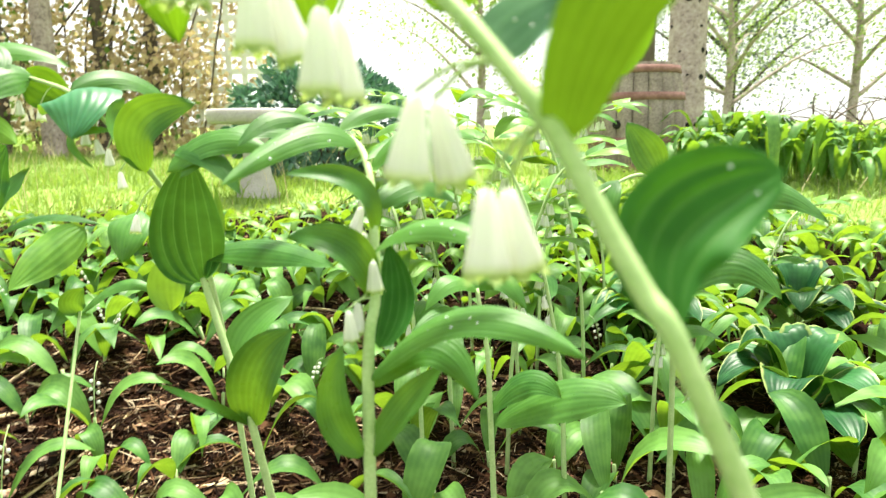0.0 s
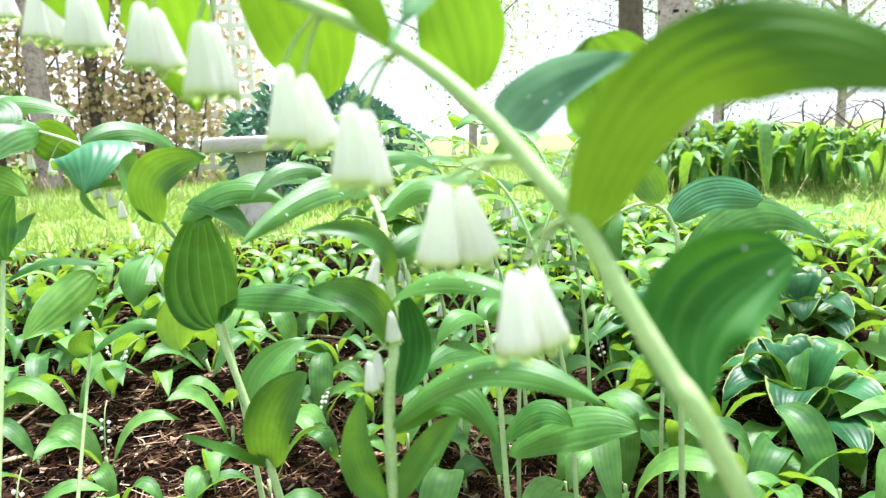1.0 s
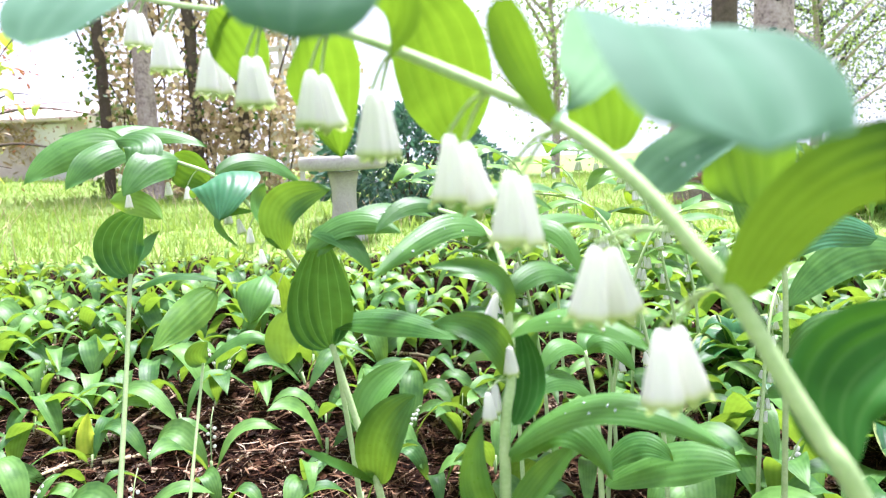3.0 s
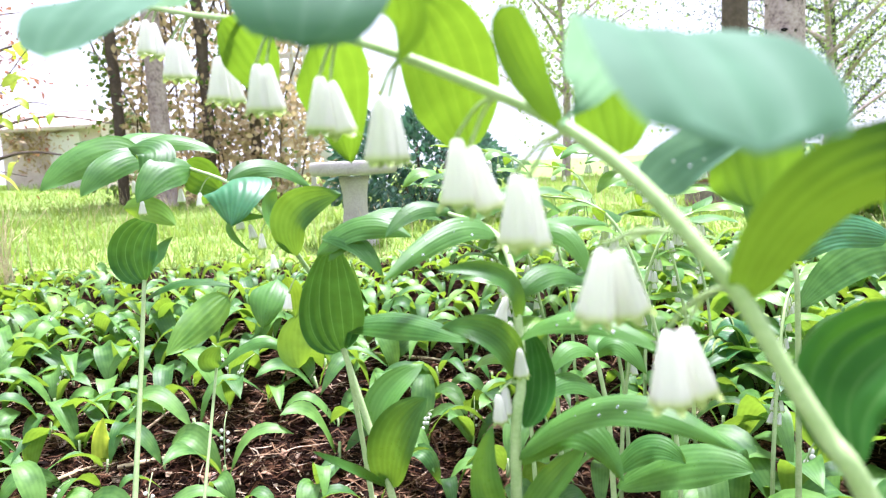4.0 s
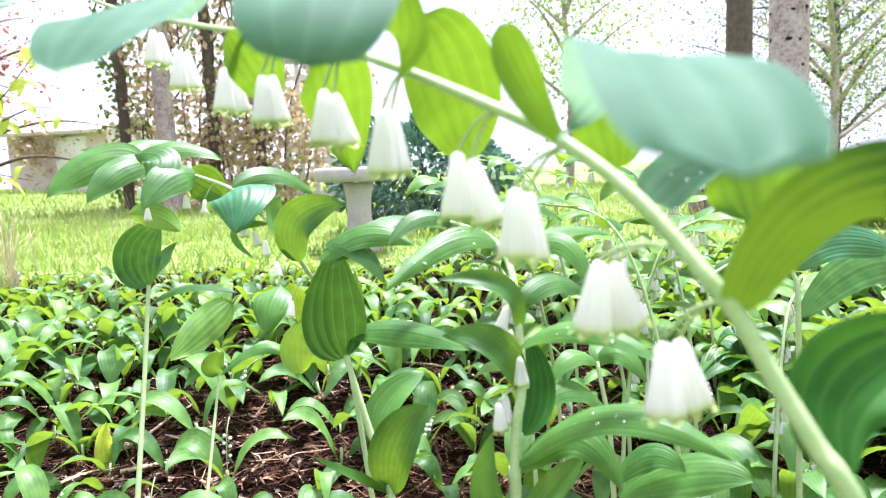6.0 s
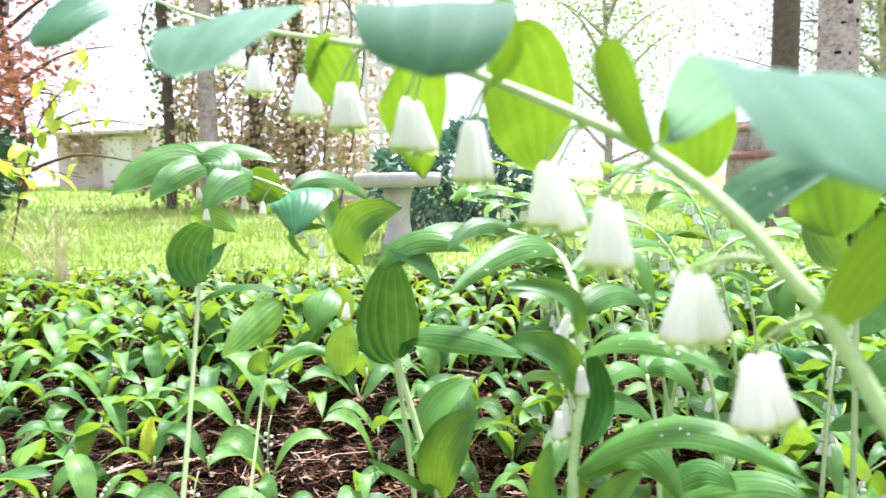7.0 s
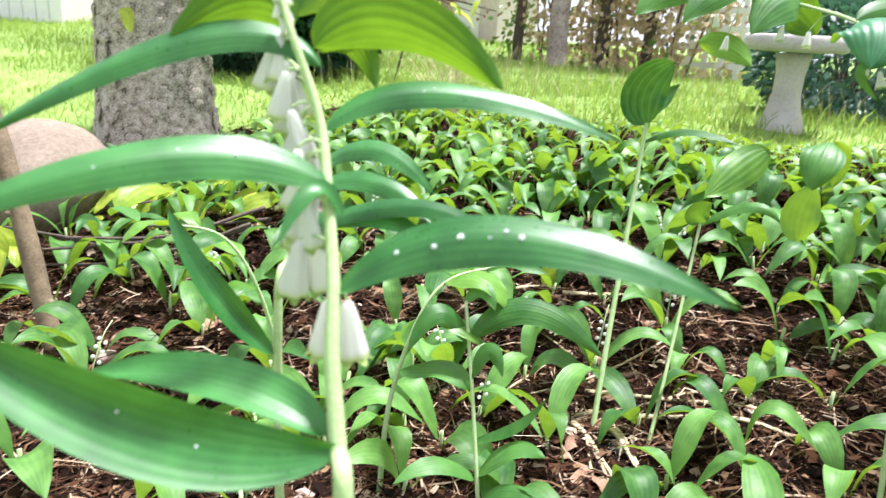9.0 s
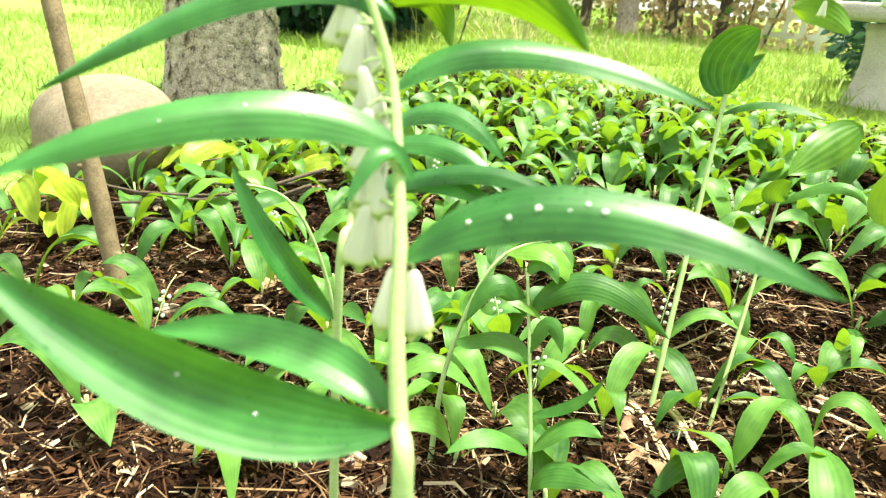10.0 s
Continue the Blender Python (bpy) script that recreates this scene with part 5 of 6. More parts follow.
# leaves of the stem behind it
Q = seal("solomon's seal half hidden behind its neighbour", under((-0.6249, 0.2376, 0.3661), 0.0, 0.0))
stalk(Q, [Q.location, (-0.6325, 0.2421, 0.39), (-0.6478, 0.2668, 0.4431), (-0.656, 0.2889, 0.4778), (-0.6578, 0.3147, 0.5101)], 0.004, 0.0016)
leaf(Q, (-0.6314, 0.2378, 0.3779), (-0.6621, 0.209, 0.4265), (-0.6945, 0.1971, 0.4866), (0.8766, -0.2275, 0.4241), 0.0211, cup=0.5, near=True, material=SEAL_DEW, ribs=2)
leaf(Q, (-0.6597, 0.3104, 0.5035), (-0.6163, 0.3267, 0.5263), (-0.559, 0.3317, 0.499), (0.1732, -0.665, 0.7265), 0.0207, cup=-0.2, near=True, material=SEAL_DEW, ribs=2)
leaf(Q, (-0.6541, 0.2959, 0.4906), (-0.6036, 0.3134, 0.504), (-0.548, 0.3187, 0.4801), (0.2137, -0.6643, 0.7163), 0.0194, cup=-0.2, near=True, material=SEAL_DEW, ribs=2)
leaf(Q, (-0.6481, 0.2755, 0.4638), (-0.6039, 0.3025, 0.4796), (-0.5447, 0.3157, 0.4675), (0.2793, -0.7711, 0.5722), 0.0186, cup=-0.2, near=True, material=SEAL_DEW, ribs=2)
leaf(Q, (-0.647, 0.2746, 0.4597), (-0.5674, 0.3093, 0.4923), (-0.4951, 0.3294, 0.4736), (0.1936, -0.7081, 0.679), 0.0163, cup=-0.2, near=True, material=SEAL_DEW, ribs=2)
for node, top in (
    ((-0.5477, 0.1949, 0.5769), (-0.5687, 0.1938, 0.5959)), ((-0.5477, 0.1949, 0.5769), (-0.5664, 0.1977, 0.5857)), ((-0.5353, 0.1893, 0.5578), (-0.5502, 0.1859, 0.5606)), ((-0.5326, 0.1889, 0.5522), (-0.5485, 0.1911, 0.5544)),
    ((-0.5176, 0.1759, 0.5263), (-0.5345, 0.1712, 0.5298)), ((-0.5169, 0.1752, 0.5236), (-0.5322, 0.1805, 0.532)), ((-0.5072, 0.1683, 0.5058), (-0.5224, 0.1607, 0.5070)), ((-0.5072, 0.1683, 0.5058), (-0.5217, 0.1706, 0.5074)),
    ((-0.4979, 0.1601, 0.4859), (-0.5019, 0.1613, 0.4798)), ((-0.4979, 0.1601, 0.4859), (-0.4975, 0.1699, 0.4773)),
):
    flower(P, node, top, (rng.normal(0, 9), rng.normal(0, 9)), scale=1.1)

# the string of bells down its side
for node, top in (
    ((-0.5642, 0.2015, 0.5961), (-0.5718, 0.1940, 0.6098)),
    ((-0.5679, 0.2049, 0.5958), (-0.5782, 0.1940, 0.6034)),
    ((-0.5528, 0.1977, 0.5843), (-0.5621, 0.1884, 0.5898)),
    ((-0.5417, 0.1928, 0.5713), (-0.5520, 0.1816, 0.5704)),
    ((-0.5453, 0.1962, 0.5706), (-0.5518, 0.1881, 0.5643)),
    ((-0.5306, 0.1861, 0.5541), (-0.5401, 0.1753, 0.5510)),
    ((-0.5292, 0.1859, 0.5480), (-0.5365, 0.1772, 0.5439)),
    ((-0.5127, 0.1732, 0.5242), (-0.5232, 0.1638, 0.5283)),
):
    flower(P, node, top, (rng.normal(0, 8), rng.normal(0, 8)), scale=0.9)
# small green buds up its tip
for node, top in (
    ((-0.5677, 0.1942, 0.6196), (-0.5701, 0.1915, 0.6174)),
    ((-0.5684, 0.1933, 0.6163), (-0.5659, 0.1961, 0.6148)),
    ((-0.5692, 0.1924, 0.6281), (-0.5712, 0.1902, 0.6260)),
    ((-0.5700, 0.1916, 0.6255), (-0.5677, 0.1941, 0.6240)),
    ((-0.5704, 0.1908, 0.6363), (-0.5720, 0.1891, 0.6342)),
    ((-0.5708, 0.1904, 0.6341), (-0.5690, 0.1925, 0.6325)),
    ((-0.5710, 0.1896, 0.6438), (-0.5722, 0.1883, 0.6417)),
):
    flower(P, node, top, (rng.normal(0, 12), rng.normal(0, 12)), BELL_SMALL, 0.45)

# the small straight plant beside it
S = seal("young lily stem with opposite leaves", (-0.6157, 0.5534, 0))
stalk(S, [S.location, (-0.6211, 0.5444, 0.0868), (-0.6552, 0.5742, 0.1846), (-0.6956, 0.6058, 0.2979)], 0.0032, 0.002)
leaf(S, (-0.6813, 0.5967, 0.2519), (-0.6215, 0.635, 0.2969), (-0.5281, 0.6604, 0.2532), (0.2582, -0.6363, 0.727), 0.0382, cup=-0.2)
leaf(S, (-0.6947, 0.605, 0.2946), (-0.6784, 0.6133, 0.3157), (-0.6536, 0.6096, 0.2945), (0.07, -0.6115, 0.7882), 0.0235, cup=-0.2)
leaf(S, (-0.6796, 0.5952, 0.2453), (-0.7122, 0.5751, 0.2866), (-0.7273, 0.5314, 0.2429), (0.4542, -0.3699, 0.8104), 0.0290, cup=-0.2)
leaf(S, (-0.662, 0.5803, 0.2106), (-0.6498, 0.5927, 0.2488), (-0.6239, 0.5877, 0.2223), (-0.0404, -0.7781, 0.6268), 0.0232, cup=-0.2)
leaf(S, (-0.6256, 0.5466, 0.0996), (-0.6576, 0.508, 0.1279), (-0.6839, 0.4568, 0.117), (0.3161, -0.0207, 0.9485), 0.0280, cup=-0.1)
leaf(S, (-0.6264, 0.5473, 0.1028), (-0.5931, 0.5646, 0.1456), (-0.5504, 0.5725, 0.1503), (-0.317, -0.5297, 0.7868), 0.0280, cup=-0.1)
leaf(S, (-0.6411, 0.5597, 0.1417), (-0.5983, 0.5826, 0.1658), (-0.5688, 0.5975, 0.2099), (-0.328, -0.6342, 0.7001), 0.0175, cup=0.1)
leaf(S, (-0.6093, 0.5318, 0.0676), (-0.5776, 0.5333, 0.1076), (-0.5127, 0.5449, 0.1125), (-0.2893, -0.5509, 0.7828), 0.0338, cup=-0.1)


def arching_seal(x, y, heading, height, reach, nleaf, size, label, bells=True):
    """A whole plant by rule: an arching stem, leaves in two rows, bells beneath."""
    z = float(ground_z(x, y)) - 0.01
    t = seal(label, (x, y, z))
    a = radians(heading)
    d = np.array([math.cos(a), math.sin(a), 0])
    side = np.array([-d[1], d[0], 0])
    base = np.array([x, y, z])
    ctrl = [base, base + d * reach * 0.08 + np.array([0, 0, height * 0.5]), base + d * reach * 0.4 + np.array([0, 0, height * 0.92]), base + d * reach + np.array([0, 0, height])]
    pts = stalk(t, ctrl, 0.0042, 0.0015)
    for k in range(nleaf):
        q = 0.42 + 0.58 * k / max(nleaf - 1, 1)
        p = pts[int(q * (len(pts) - 1))]
        s = side if k % 2 else -side
        ln = size * rng.uniform(0.8, 1.15) * (1.1 - 0.4 * q)
        dirn = unit(s * 0.8 + d * 0.6 + np.array([0, 0, 0.35]))
        drop = np.array([0, 0, -ln * rng.uniform(0.2, 0.5)])
        leaf(t, p, p + dirn * ln * 0.55, p + dirn * ln + drop, unit(np.array([0, 0, 1]) + s * 0.3 + rng.normal(0, 0.15, 3)), ln * rng.uniform(0.38, 0.48), cup=-0.15, material=SEAL_LIGHT if k % 3 else SEAL_FAR)
        if bells and q < 0.92:
            for off in (-0.006, 0.006):
                flower(t, p, p + side * off + np.array([0, 0, -0.022]), (rng.normal(0, 5), rng.normal(0, 5)), BELL_SMALL)
    return t


for x, y, hd, h, rc, n, sz in (
    (0.20, 1.04, 150, 0.62, 0.26, 13, 0.14), (0.03, 1.22, 160, 0.64, 0.24, 13, 0.13), (0.30, 1.40, 150, 0.66, 0.28, 13, 0.13), (0.08, 1.62, 170, 0.62, 0.26, 12, 0.13), (0.12, 1.18, 20, 0.58, 0.22, 12, 0.13), (0.22, 1.55, 30, 0.60, 0.24, 12, 0.13),
    (-0.02, 1.10, 120, 0.52, 0.20, 12, 0.12), (0.16, 1.32, 190, 0.56, 0.26, 12, 0.13), (0.36, 1.15, 60, 0.44, 0.22, 11, 0.13),
    (0.42, 1.75, 140, 0.50, 0.26, 11, 0.12), (0.80, 1.75, 20, 0.36, 0.24, 9, 0.12), (-0.10, 1.95, 180, 0.46, 0.22, 10, 0.11), (0.22, 2.10, 160, 0.48, 0.24, 10, 0.11),
    (-1.05, 0.62, 230, 0.34, 0.20, 7, 0.11), (-0.78, 0.55, 60, 0.33, 0.18, 8, 0.11),
):
    arching_seal(x, y, hd, h, rc, n, sz, "solomon's seal arching among its neighbours", bells=x > -0.5)

# ---------------------------------------------------------------- lily of the valley


def lily_leaf(b, a, ln, width, rise, droop, lean):
    """One leaf of a lily of the valley, in the direction a, from the foot of the plant."""
    d = np.array([math.cos(a), math.sin(a), 0])
    p0 = d * 0.008 + np.array([0, 0, 0.02])
    p1 = d * ln * 0.48 + np.array([0, 0, rise])
    p2 = d * ln + np.array([0, 0, rise - droop])
    blade_grid(b, p0, p1, p2, unit(np.array([-d[0] * 0.3, -d[1] * 0.3, 1]) + lean), width, cup=0.25, nu=9, nv=6, base=0.85, tip=0.95, wave=0.06)


def ball_grid(b, c, r, sides=8):
    th, ph = np.linspace(0, 2 * math.pi, sides + 1), np.linspace(0.05, math.pi - 0.05, 6)
    g = np.stack([np.outer(np.sin(ph), np.cos(th)), np.outer(np.sin(ph), np.sin(th)), np.outer(np.cos(ph), np.ones_like(th))], -1) * r + np.asarray(c)
    b.grid(g, g[..., :2] * 0 + 0.5)


def lily_proto(spray):
    t = tagged(new("lily_of_the_valley"), "lily of the valley with dewy green leaves" if not spray else "lily of the valley in flower with white bells", "plant", "lily of the valley plants")
    a = rng.uniform(0, 6.28)
    b = Build()
    tube_grid(b, [(0, 0, -0.02), (0, 0, 0.01), (0.002, 0, 0.04)], 0.003, 6)
    part("shoot", b.mesh("shoot", STEM), t)
    for k in range(2 + int(rng.random() < 0.6)):
        b = Build()
        lily_leaf(b, a + k * 2.3 + rng.normal(0, 0.3), rng.uniform(0.11, 0.165), rng.uniform(0.036, 0.054), rng.uniform(0.055, 0.115), rng.uniform(-0.01, 0.07), rng.normal(0, 0.28, 3))
        part("leaf", b.mesh("leaf", LILY), t)
    if spray:
        b = Build()
        pts = spline([(0, 0, 0), (0.005, 0.01, 0.06), (0.012, 0.028, 0.105), (0.02, 0.05, 0.125)], 6)
        tube_grid(b, pts, 0.0011, 5)
        part("flower_stalk", b.mesh("flower_stalk", STEM), t)
        for k in range(6):
            p = pts[7 + k] + np.array([(-1) ** k * 0.006, 0, -0.006])
            b = Build()
            ball_grid(b, (0, 0, 0), 0.0036)
            o = part("bell", b.mesh("bell", PETAL), t, "tiny white bell")
            o.location = p
    return t


def bare(x, y):
    """Open patches of mulch between the plants."""
    return math.sin(x * 5.1 + 1.3) * math.sin(y * 4.3 + x * 2.0) > 0.8 and (-0.35 * x + 0.94 * y) < 1.7


def lily_spots():
    """Feet of the plants, no two nearer than a gap that varies over the bed."""
    spots, cells = [], {}
    for x, y in scatter(60000, -3.1, 2.2, 0.25, 3.9, lambda x, y: is_lawn(x, y) < -0.08):
        d = -0.35 * x + 0.94 * y
        if d < 0.72 or math.hypot(x + 0.1, y) < 0.75 or bare(x, y):
            continue
        gap = 0.118 - 0.058 * min(max((d - 1.05) / 0.9, 0), 1)
        if x > 0.25:
            gap *= 0.85 + 0.1 * min(max((d - 1.05) / 0.9, 0), 1)
        if ((x + 0.58) / 0.45) ** 2 + ((y - 0.92) / 0.4) ** 2 < 1:
            gap *= 1.08
        i, j = int(x // 0.1), int(y // 0.1)
        if all((x - a) ** 2 + (y - c) ** 2 > gap * gap for u in (-1, 0, 1) for v in (-1, 0, 1) for a, c in cells.get((i + u, j + v), ())):
            spots.append((x, y))
            cells.setdefault((i, j), []).append((x, y))
    return spots


SPOTS = lily_spots()
near_first = sorted(SPOTS, key=lambda p: math.hypot(p[0] + 0.2, p[1]))
protos = [lily_proto(k == 5) for k in range(12)]
for k, (x, y) in enumerate(near_first[:290]):
    pz = pose(x, y, float(ground_z(x, y)), rng.normal(0, 6), rng.normal(0, 6), rng.uniform(0, 360))
    if k < 12:
        protos[k].matrix_world = pz
    else:
        c = copy_thing(protos[int(rng.integers(12))], pz)
        near = ((x + 0.58) / 0.5) ** 2 + ((y - 0.85) / 0.45) ** 2 < 1
        c.scale = [rng.uniform(0.7, 1.05) if near else rng.uniform(1.0, 1.5) if x > 0.2 else rng.uniform(0.75, 1.15)] * 3


# larger plants on the open mulch near the stake's side of the bed
for x, y, turn, size in ((-0.97, 0.31, 20, 0.95), (-0.88, 0.40, 140, 0.9), (-0.44, 0.80, 75, 0.8), (-0.37, 0.88, 200, 0.75), (-0.96, 0.86, 310, 1.05), (-0.85, 0.70, 170, 0.95), (-1.00, 0.72, 60, 1.0), (-1.18, 0.27, 250, 1.1), (-1.42, 0.33, 100, 1.0)):
    c = copy_thing(protos[int(turn) % 5], pose(x, y, float(ground_z(x, y)), rng.normal(0, 5), rng.normal(0, 5), turn))
    c.scale = [size] * 3


def build_carpet():
    """The far plants of the bed, in one piece: two or three arching leaves to a plant."""
    b = Build()
    spots = np.array(near_first[290:])
    edge = np.clip(-is_lawn(spots[:, 0], spots[:, 1]) / 0.5, 0.25, 1)
    for k in range(3):
        keep = rng.random(len(spots)) < (1.0, 1.0, 0.6)[k]
        x, y, e = spots[keep, 0], spots[keep, 1], edge[keep]
        n = len(x)
        a = np.sin(x * 91.3 + y * 57.1) * 40 + k * 2.3 + rng.normal(0, 0.3, n)
        size = rng.uniform(0.62, 1.05, n) * (0.45 + 0.55 * e) * np.where(x > 0.25, 1.2, 1.0)
        d = np.stack([np.cos(a), np.sin(a), np.zeros(n)], 1)
        up = np.array([0, 0, 1.0])
        o = np.stack([x, y, ground_z(x, y)], 1)
        rise, droop = rng.uniform(0.05, 0.115, (n, 1)) * size[:, None], rng.uniform(-0.02, 0.06, (n, 1))
        ln = 0.135 * size[:, None]
        p0 = o + d * 0.008 + up * 0.015
        blades(b, p0, o + d * ln * 0.45 + up * rise, o + d * ln + up * (rise - droop), units(up - 0.3 * d + rng.normal(0, 0.28, (n, 3))), 0.043 * size, nu=8, nv=4, base=0.85, tip=0.95, wave=0.07)
    tagged(new("lily_carpet", b.mesh("lily_carpet", CARPET)), "dense carpet of lily of the valley leaves", "ground cover", kind="stuff")


build_carpet()

# ---------------------------------------------------------------- other plants and small things


def build_hosta(x, y, n, size):
    z = float(ground_z(x, y))
    t = thing("variegated_hosta", (x, y, z), "variegated hosta with cream edged leaves", "plant", "hostas")
    for k in range(n):
        a = k * 2.4 + rng.normal(0, 0.2)
        d = np.array([math.cos(a), math.sin(a), 0])
        r = size * (0.5 + 0.5 * (k % 3) / 2)
        up = size * (1.25 - 0.3 * (k % 3))
        b = Build()
        p0 = d * r * 0.3 + np.array([0, 0, up * 0.5])
        blade_grid(b, p0, p0 + d * r * 0.6 + np.array([0, 0, up * 0.5]), p0 + d * r * 1.3 + np.array([0, 0, up * 0.25]), unit(np.array([0, 0, 1]) - d * 0.4), size * 0.75, cup=0.3, ribs=4, nu=12, nv=12, base=0.45, tip=0.7, wave=0.04)
        part("leaf", b.mesh("leaf", HOSTA), t)
        b = Build()
        tube_grid(b, spline([(0, 0, -0.01), d * r * 0.15 + np.array([0, 0, up * 0.3]), p0 + d * 0.004], 5), 0.0028, 6)
        part("leaf_stalk", b.mesh("leaf_stalk", STEM), t)


build_hosta(0.52, 1.72, 11, 0.13)
build_hosta(0.95, 1.85, 11, 0.14)
build_hosta(1.15, 1.45, 9, 0.13)
build_hosta(0.70, 1.34, 12, 0.14)


def build_daylily(x, y, n, h):
    z = float(ground_z(x, y))
    t = thing("daylily_clump", (x, y, z), "clump of dark green strap leaved daylilies", "plant", "daylilies")
    for _ in range(n):
        b = Build()
        a = rng.uniform(0, 6.28)
        d = np.array([math.cos(a), math.sin(a), 0])
        s = np.array([rng.normal(0, 0.12), rng.normal(0, 0.12), 0])
        r = rng.uniform(0.08, 0.22)
        hh = h * rng.uniform(0.5, 1.1)
        blade_grid(b, s, s + d * r * 0.4 + np.array([0, 0, hh]), s + d * r * 1.2 + np.array([0, 0, hh * 0.85]), unit(np.array([0, 0, 0.6]) - d), rng.uniform(0.035, 0.06), cup=0.3, nu=8, nv=2, base=0.5, tip=0.6)
        part("strap_leaf", b.mesh("strap_leaf", DAYLILY), t)


for x, y in ((1.25, 3.48), (1.45, 3.62), (1.68, 3.52), (1.88, 3.66), (1.50, 3.85), (2.05, 3.58)):
    build_daylily(x, y, 40, rng.uniform(0.22, 0.30))


def build_brush_pile(x, y, n, r, h):
    z = float(ground_z(x, y))
    t = thing("brush_pile", (x, y, z), "heap of dark bare cut branches behind the bed", "brush")
    for _ in range(n):
        a, c = rng.uniform(0, 6.28), rng.normal(0, r * 0.35, 2)
        d = np.array([math.cos(a) * r * rng.uniform(0.4, 1), math.sin(a) * r * rng.uniform(0.4, 1), h * rng.uniform(0.2, 1.0)])
        s = np.array([c[0], c[1], 0.0]) - d * np.array([0.5, 0.5, 0])
        b = Build()
        tube_grid(b, spline([s, s + d * 0.5 + rng.normal(0, 0.05, 3) + np.array([0, 0, 0.06]), s + d], 5), np.linspace(0.010, 0.003, 9), 5)
        part("branch", b.mesh("branch", BARKDARK), t)


build_brush_pile(2.75, 5.0, 60, 0.75, 0.45)


def branch_with_leaves(name, label, points, leaves, size, bark=BARKDARK):
    t = thing(name, points[0], label, "branch")
    pts = spline(points, 10)
    b = Build()
    tube_grid(b, pts, np.linspace(0.006, 0.0015, 10), 6, origin=t.location)
    part("twig", b.mesh("twig", bark), t)
    for k in range(leaves):
        p = pts[int((0.12 + 0.88 * k / leaves) * (len(pts) - 1))] + rng.normal(0, size * 0.35, 3)
        d = unit(np.array([rng.normal(0, 0.8), rng.normal(0, 0.8), rng.normal(-0.45, 0.3)]))
        ln = size * rng.uniform(0.45, 1.1)
        b = Build()
        blade_grid(b, p, p + d * ln * 0.5 + np.array([0, 0, 0.008]), p + d * ln + np.array([0, 0, -ln * 0.2]), unit(rng.normal(0, 0.35, 3) + np.array([0.2, -0.5, 1])), ln * 0.55, cup=0.2, nu=8, nv=6, base=0.5, tip=0.6, wave=0.06, origin=t.location)
        part("leaf", b.mesh("leaf", YELLOW), t)


branch_with_leaves("yellow_branch", "drooping twig with bright yellow green leaves", [(-2.731, 1.458, 1.162), (-2.472, 1.601, 1.04), (-2.251, 1.613, 0.8752), (-2.117, 1.638, 0.6696)], 34, 0.11)
branch_with_leaves("yellow_branch", "drooping twig with bright yellow green leaves", [(-2.643, 1.546, 1.144), (-2.3, 1.722, 1.004), (-2.053, 1.859, 0.871), (-1.878, 1.95, 0.636)], 30, 0.12)
branch_with_leaves("yellow_branch", "drooping twig with bright yellow green leaves", [(-2.242, 1.787, 0.9187), (-2.028, 1.914, 0.8087), (-1.846, 2.034, 0.7429), (-1.667, 2.154, 0.6842)], 20, 0.12)
branch_with_leaves("yellow_branch", "drooping twig with bright yellow green leaves", [(-2.64, 1.513, 1.279), (-2.384, 1.599, 1.146), (-2.093, 1.7, 1.015), (-1.945, 1.747, 0.9221)], 12, 0.10)
branch_with_leaves("yellow_branch", "drooping twig with bright yellow green leaves", [(-2.233, 1.444, 0.9419), (-2.269, 1.367, 0.7254), (-2.415, 1.27, 0.6748), (-2.526, 1.188, 0.61)], 14, 0.08)
branch_with_leaves("yellow_branch", "drooping twig with bright yellow green leaves", [(-1.577, 1.25, 0.1418), (-1.782, 1.107, 0.1708), (-1.956, 0.957, 0.1279), (-2.055, 0.8624, 0.0833)], 16, 0.11)

branch_with_leaves("leaning_sapling", "thin dark sapling with light yellow green leaves", [(-2.8504, 3.1127, 0.3448), (-2.6974, 3.1686, 0.9393), (-2.5344, 3.2088, 1.1693), (-2.3532, 3.2416, 1.3823)], 17, 0.11)
branch_with_leaves("sapling_branch", "side branch of a sapling with light leaves", [(-2.6974, 3.1686, 0.9393), (-2.5545, 3.2131, 1.0190), (-2.4319, 3.2396, 1.0572), (-2.3155, 3.2657, 1.0261)], 8, 0.11)

branch_with_leaves("yellow_branch", "low twig with broad lime yellow leaves", [(-1.8037, 1.2062, 0.1074), (-1.8558, 1.0689, 0.1392), (-1.8825, 0.9448, 0.1541), (-1.8855, 0.8406, 0.1549)], 14, 0.13)
branch_with_leaves("yellow_branch", "low twig with broad lime yellow leaves", [(-1.8849, 0.5918, 0.1280), (-1.8640, 0.4976, 0.1224), (-1.8408, 0.4008, 0.1207)], 9, 0.11)


